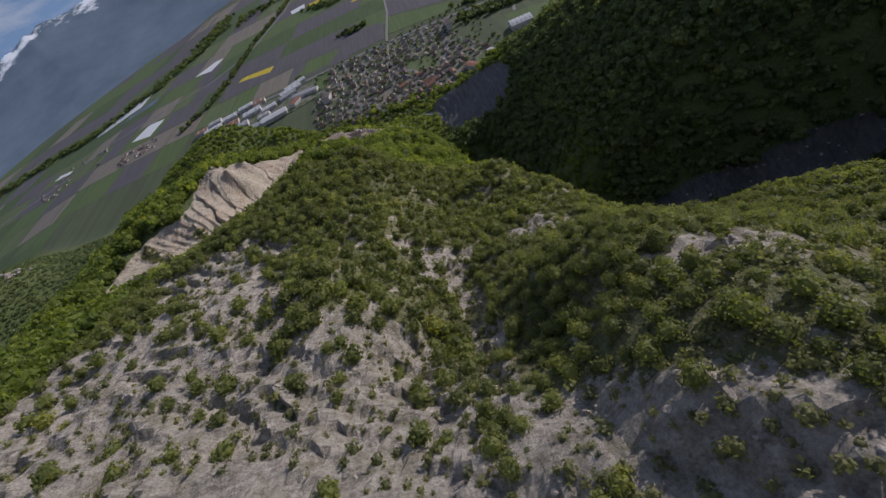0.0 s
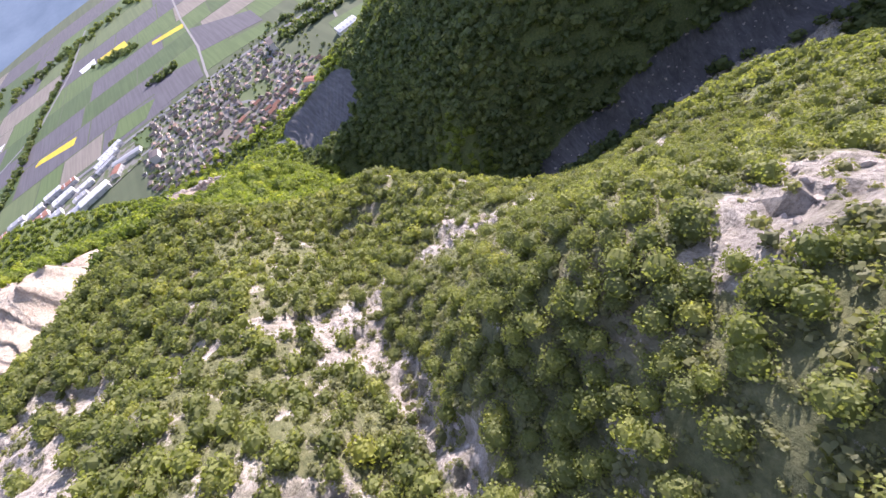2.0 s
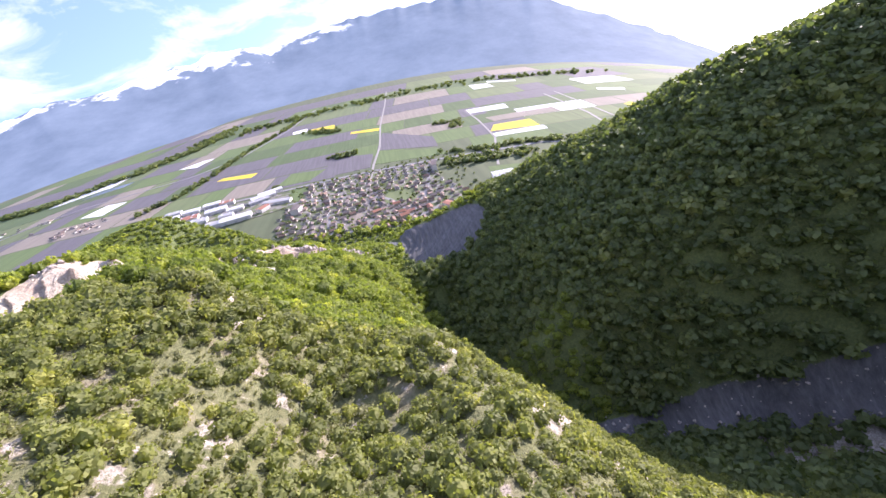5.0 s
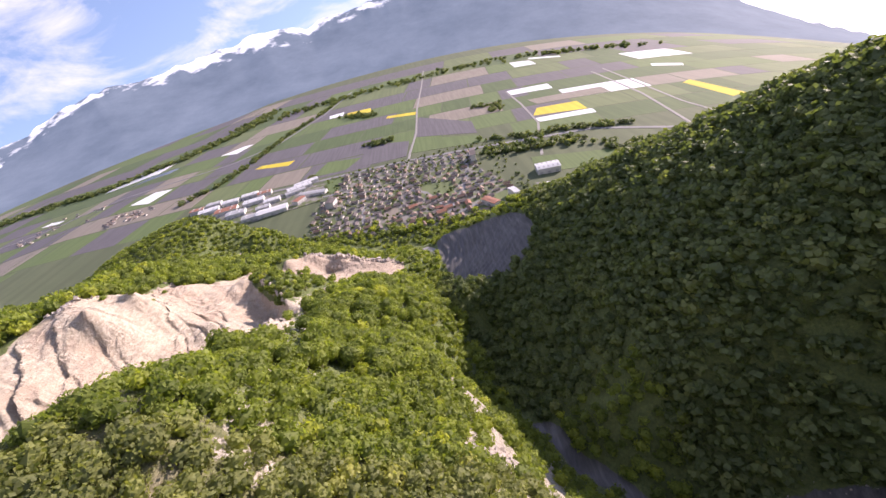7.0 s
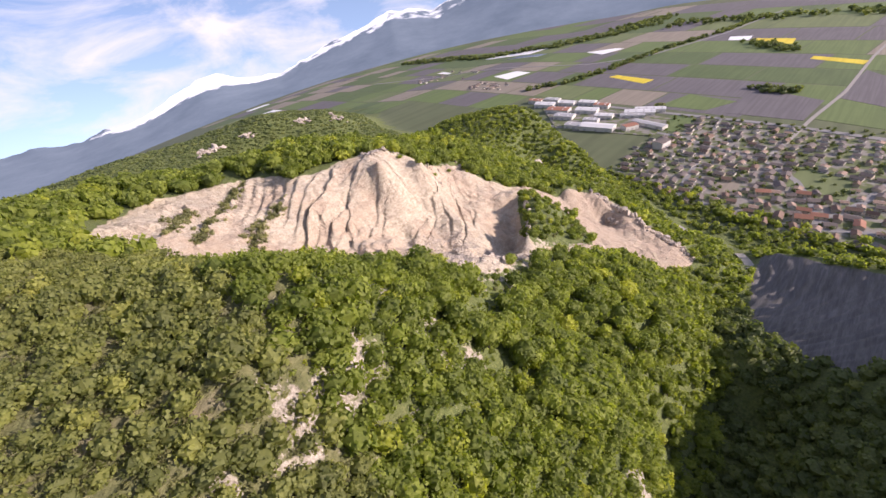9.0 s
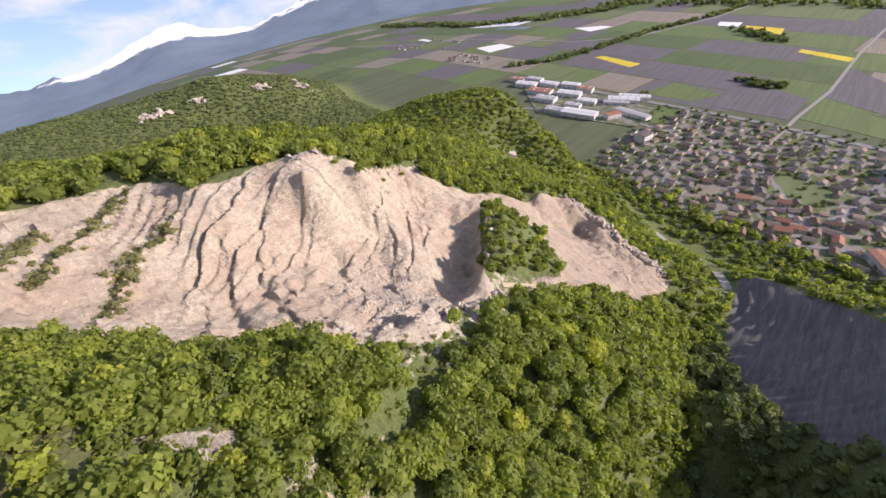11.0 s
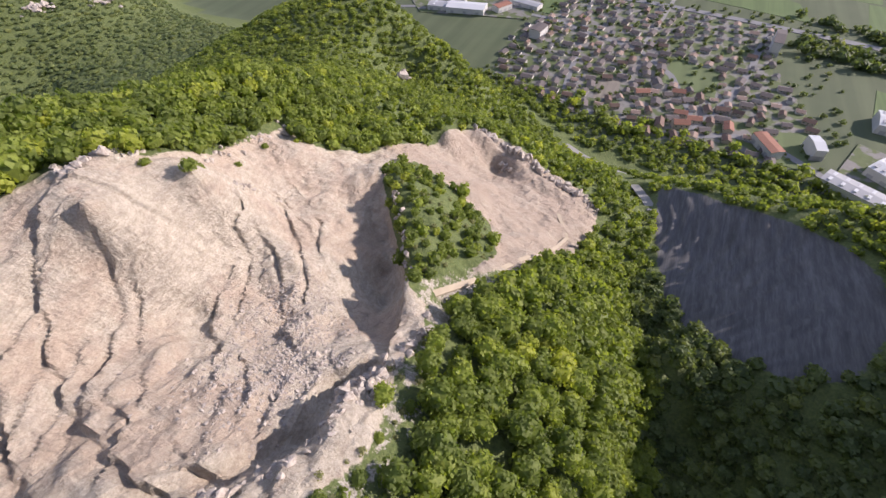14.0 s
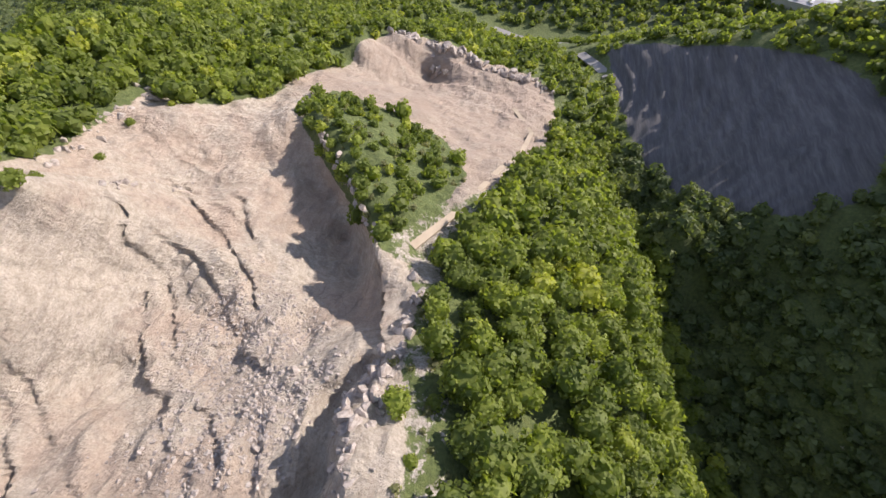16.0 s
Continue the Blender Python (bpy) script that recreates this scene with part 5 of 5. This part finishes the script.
def far_range():
    """The mountains across the plain, with snow on the tops; distance haze is painted in."""
    s = Shade("painted_haze_mountain", 1.0)
    sep = s.tree.nodes.new("ShaderNodeSeparateXYZ")
    s.link(s.place, sep.inputs[0])
    # blue of the distance haze put into the colour of the wooded slopes
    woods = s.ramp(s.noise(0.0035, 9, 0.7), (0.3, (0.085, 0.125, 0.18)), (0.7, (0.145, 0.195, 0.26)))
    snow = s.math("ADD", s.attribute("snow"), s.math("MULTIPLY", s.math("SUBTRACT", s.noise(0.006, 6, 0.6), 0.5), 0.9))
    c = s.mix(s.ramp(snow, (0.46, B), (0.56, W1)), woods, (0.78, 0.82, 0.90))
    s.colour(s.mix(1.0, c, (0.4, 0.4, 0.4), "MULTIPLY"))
    # added glow stands for the bright haze before the range
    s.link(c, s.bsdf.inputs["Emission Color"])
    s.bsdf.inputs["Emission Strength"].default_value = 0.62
    return s.mat


AZ = [-120, -97, -89, -82, -75.5, -73, -69, -66, -59, -54, -51, -46, -42, -35, -30, -26, -20, -16.5, -11, -6, 0, 7, 14, 22, 30, 38, 44, 50, 60, 80]
TOP = [-8.0, -8.2, -9.2, -8.4, -6.0, -5.9, -6.8, -7.0, -4.8, -3.6, -2.4, -3.2, -2.3, 0.1, 0.1, 0.5, 0.9, 1.6, 1.2, 1.8, 2.4, 2.6, 2.2, 0.8, -2.6, -6.6, -9.2, -11.2, -13.5, -16]
SNOW = [0, 0, 0.2, 0.8, 1.1, 1.1, 0.9, 0.5, 0.5, 0.6, 0.6, 0.5, 0.5, 0.4, 0.45, 0.5, 0.5, 0.55, 0.5, 0.5, 0.3, 0.2, 0.1, 0, 0, 0, 0, 0, 0, 0]
az = np.arange(-118, 78, 0.35)
top = np.interp(az, AZ, TOP)
jag = 3400 * np.radians(0.45 * value_noise(az / 2.2, az * 0, 3) + 0.3 * value_noise(az / 0.8, az * 0, 4))
snowy = np.interp(az, AZ, SNOW)
rows_ = 26
vv, ss = [], []
for k in range(rows_):
    t = k / (rows_ - 1)
    dist = 2150 + 1250 * t
    base = valley_level(2150 * np.sin(np.radians(az)), 50 + 2150 * np.cos(np.radians(az))) - 70
    peak = 205 + 3400 * np.tan(np.radians(top))
    fx_, fy_ = dist * np.sin(np.radians(az)) + 300 * t, dist * np.cos(np.radians(az)) - 250 * t
    fold = 0.45 * fractal(fx_, fy_, 700, 2, 15)
    z = base + (peak - base) * (t**1.25) + 0.16 * (peak - base) * fold * t * (1 - t) * 3 + jag * t**8
    r = dist + 160 * fold * (1 - t)
    vv.append(np.stack([r * np.sin(np.radians(az)), 50 + r * np.cos(np.radians(az)), z], 1))
    ss.append(np.clip(snowy * 1.1 * smooth(0.55, 0.98, t + 0 * az), 0, 1))
n = len(az)
i = (np.arange(rows_ - 1)[:, None] * n + np.arange(n - 1)).ravel()
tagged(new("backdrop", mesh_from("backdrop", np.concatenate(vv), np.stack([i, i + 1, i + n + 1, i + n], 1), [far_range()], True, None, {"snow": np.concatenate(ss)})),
       "mountain range with snow on its tops, painted haze blue with a faint glow", "mountains", kind="structure")

# ---- loose rock and crags ----
M_ROCK = Shade("limestone_block", 0.95)
_grain = M_ROCK.ramp(M_ROCK.noise(1.1, 8, 0.72), (0.3, (0.22, 0.18, 0.15)), (0.5, (0.40, 0.35, 0.305)), (0.72, (0.56, 0.51, 0.455)))
M_ROCK.bump(M_ROCK.noise(2.0, 8, 0.7), 0.7, 0.3)
M_STONE = M_ROCK.colour(_grain)
krng = np.random.default_rng(31)


def block(seed, points=13, flat=0.75):
    """An angular broken stone of radius about 1."""
    r = np.random.default_rng(seed)
    bm = bmesh.new()
    for p in r.normal(size=(points, 3)):
        p = p / np.linalg.norm(p) * r.uniform(0.75, 1.05)
        bm.verts.new((p[0], p[1] * 0.85, p[2] * flat))
    hull = bmesh.ops.convex_hull(bm, input=bm.verts)
    bmesh.ops.delete(bm, geom=[g for g in hull["geom_interior"] if isinstance(g, bmesh.types.BMVert)], context="VERTS")
    bmesh.ops.triangulate(bm, faces=bm.faces)
    bm.verts.index_update()
    v = np.array([q.co[:] for q in bm.verts])
    f = np.array([[w.index for w in q.verts] for q in bm.faces])
    bm.free()
    return v, f


BLOCKS = [block(700 + k) for k in range(8)]
SLABS = [block(720 + k, 11, 0.5) for k in range(6)]


def rubble(name, x, y, size, label, category):
    plant_out(name, BLOCKS, x, y, size, M_STONE, label, category, 0.0, 0.0, 0.8)


# rubble on the quarry floor, thickest under the scarps
x, y = [], []
for (cx_, cy_), n, w in (((-81, 122), 420, 4.5), ((-88, 124), 380, 5.0), ((-78, 128), 260, 3.2), ((-97, 146), 300, 4.5), ((-86, 140), 420, 5.0), ((-102, 137), 240, 5.0), ((-92, 134), 380, 6.0), ((-95, 118), 160, 6.0), ((-74, 134), 160, 3.0)):
    x.append(krng.normal(cx_, w, n))
    y.append(krng.normal(cy_, w, n))
x, y = np.concatenate(x), np.concatenate(y)
ok = (inside(x, y, QUARRY, 1) > 0.8) & (slope_at(x, y) < 1.6)
x, y = x[ok], y[ok]
rubble("rubble", x, y, 0.16 + 0.55 * krng.random(len(x)) ** 3, "broken pale limestone rubble on the quarry floor", "rubble")
x, y = scatter(-175, -58, 60, 200, 2.6)
ok = (inside(x, y, QUARRY, 1) > 0.9) & (krng.random(len(x)) < 0.5)
x, y = x[ok], y[ok]
rubble("rubble", x, y, 0.07 + 0.28 * krng.random(len(x)) ** 3, "scattered stones on the limestone slabs", "rubble")
x, y = scatter(-100, 50, -95, 15, 2.0)
ok = (stony(x, y) > 0.5) & (krng.random(len(x)) < 0.6)
x, y = x[ok], y[ok]
rubble("rubble", x, y, 0.12 + 0.55 * krng.random(len(x)) ** 2.5, "pale rocks on the bare upper slope", "rubble")
x, y = scatter(60, 235, -30, 75, 2.6)
ok = (along(x, y, GORGE[:7]) < 9) & (krng.random(len(x)) < 0.7)
x, y = x[ok], y[ok]
rubble("rubble", x, y, 0.2 + 1.0 * krng.random(len(x)) ** 2.5, "grey boulders in the bed of the gorge", "rubble")


def boulder_model(k):
    v, f = BLOCKS[k]
    return tagged(new("boulder", mesh_from("boulder", v, f, [M_STONE])), "angular pale limestone boulder on the quarry floor", "boulder", "boulders in the quarry")


boulders = [boulder_model(k) for k in range(6)]
spots = []
for cx_, cy_, n, w in ((-81, 121, 22, 4.0), (-76, 130, 14, 3.0), (-86, 138, 18, 5.0), (-97, 145, 10, 4.0), (-92, 127, 14, 5.0), (-72, 135, 8, 2.5), (-103, 140, 6, 3)):
    spots += [(krng.normal(cx_, w), krng.normal(cy_, w), 0.4 + 0.75 * krng.random() ** 2) for _ in range(n)]
for i, (px, py, r) in enumerate(spots):
    z = float(ground_at(px, py)[0]) + 0.25 * r
    m = Matrix.Translation((px, py, z)) @ Matrix.Rotation(krng.uniform(0, 6.28), 4, "Z") @ Matrix.Rotation(krng.uniform(-0.4, 0.4), 4, "X") @ Matrix.Diagonal((r, r * krng.uniform(0.8, 1.2), r * krng.uniform(0.7, 1.1), 1))
    if i < 6:
        boulders[i].matrix_basis = m
    else:
        copy_thing(boulders[i % 6], m)


def crag(line, n, spread, size, label, rise=0.5, flat=False):
    """A crag: a broken mass of blocks that stand out of the ground, as one mesh."""
    vs, fs, off = [], [], 0
    pts = np.array(line, float)
    for k in range(n):
        t = krng.uniform(0, len(pts) - 1.001)
        a = int(t)
        p = pts[a] * (1 - t + a) + pts[a + 1] * (t - a) + krng.normal(0, spread, 2)
        v, f = (SLABS if flat else BLOCKS)[krng.integers(0, 6)]
        r = size * (0.45 + 0.9 * krng.random() ** 1.5)
        turn = krng.uniform(0, 6.28)
        c, s = math.cos(turn), math.sin(turn)
        w = v * (r, r * krng.uniform(0.6, 1.1), r * krng.uniform(0.7, 1.5))
        w = np.stack([w[:, 0] * c - w[:, 1] * s + p[0], w[:, 0] * s + w[:, 1] * c + p[1], w[:, 2] + float(ground_at(*p)[0]) + r * rise * krng.uniform(-0.2, 1.0)], 1)
        vs.append(w)
        fs.append(f + off)
        off += len(v)
    return tagged(new("rock_outcrop", mesh_from("rock_outcrop", np.concatenate(vs), np.concatenate(fs), [M_STONE])), label, "rock", kind="stuff")


crag([(-74, 99), (-69, 106), (-65, 113), (-62, 121), (-63, 128), (-61, 134), (-60, 142)], 110, 1.5, 1.25, "jagged pale rim of the quarry with broken crags", -0.25)
crag([(-66, 128), (-64, 133), (-62, 138)], 44, 1.2, 1.6, "broken white rock nose on the quarry rim", 0.4)
crag([(-61, 142), (-60, 150), (-63, 157)], 18, 0.6, 1.5, "upright pale rock fin above the quarry path", 0.6)
crag([(-71, 161), (-79, 173), (-88, 185), (-97, 196)], 60, 0.7, 1.2, "rough rock wall under the wooded island", 0.0)
crag([(-140, 138), (-143, 146), (-141, 153)], 44, 1.8, 1.7, "weathered crag on the crest of the quarry", 0.15)
crag([(-126, 163), (-128, 168), (-123, 173)], 36, 1.2, 1.2, "dark overhanging ledge on the quarry slope", 0.3, True)
crag([(-144, 198), (-147, 204), (-142, 208)], 34, 1.6, 1.7, "pale crag on the ridge behind the quarry", 0.25)
crag([(-138, 166), (-143, 180), (-145, 192)], 34, 1.6, 1.2, "broken pale rock on the quarry crest", 0.3)
crag([(-104, 292), (-90, 288), (-76, 288), (-58, 280), (-44, 280), (-34, 275)], 120, 1.6, 2.2, "jagged dark ridge at the foot of the lower quarry", 0.6)
crag([(-88, 281), (-84, 278), (-80, 277)], 14, 1.0, 1.8, "dark rock spike in the lower quarry", 0.6)
crag([(4, 62), (9, 66), (8, 76)], 34, 2.6, 1.5, "pale broken rock face on the brow of the gorge", -0.1, True)
crag([(106, 38), (122, 33), (142, 29)], 40, 2.2, 1.8, "pale slabs above the gorge", 0.0, True)
crag([(-192, 353), (-192, 357)], 14, 2.0, 4.5, "cone-shaped rock in the woods", 1.1)
crag([(-640, 178), (-632, 205)], 40, 4, 5.5, "pale cliff on the long hill", 0.5, True)
crag([(-634, 238), (-628, 252)], 22, 4, 5.0, "pale cliff on the long hill", 0.5, True)
crag([(-612, 320), (-604, 338)], 26, 4, 5.0, "pale cliff on the long hill", 0.5, True)
crag([(-590, 372), (-582, 392)], 26, 4, 4.5, "pale cliff on the long hill", 0.5, True)
crag([(-70, -12), (-60, -20), (-48, -30)], 40, 4, 0.75, "pale ledges of rock on the upper slope", -0.1, True)
crag([(10, -20), (24, -24), (44, -20)], 60, 2.2, 0.75, "pale ledges of rock on the upper slope", -0.1, True)
crag([(14, -55), (28, -62), (40, -72)], 40, 2.2, 0.75, "pale ledges of rock on the upper slope", -0.1, True)
crag([(-44, -46), (-30, -50), (-14, -58)], 40, 4, 0.75, "pale ledges of rock on the upper slope", -0.1, True)
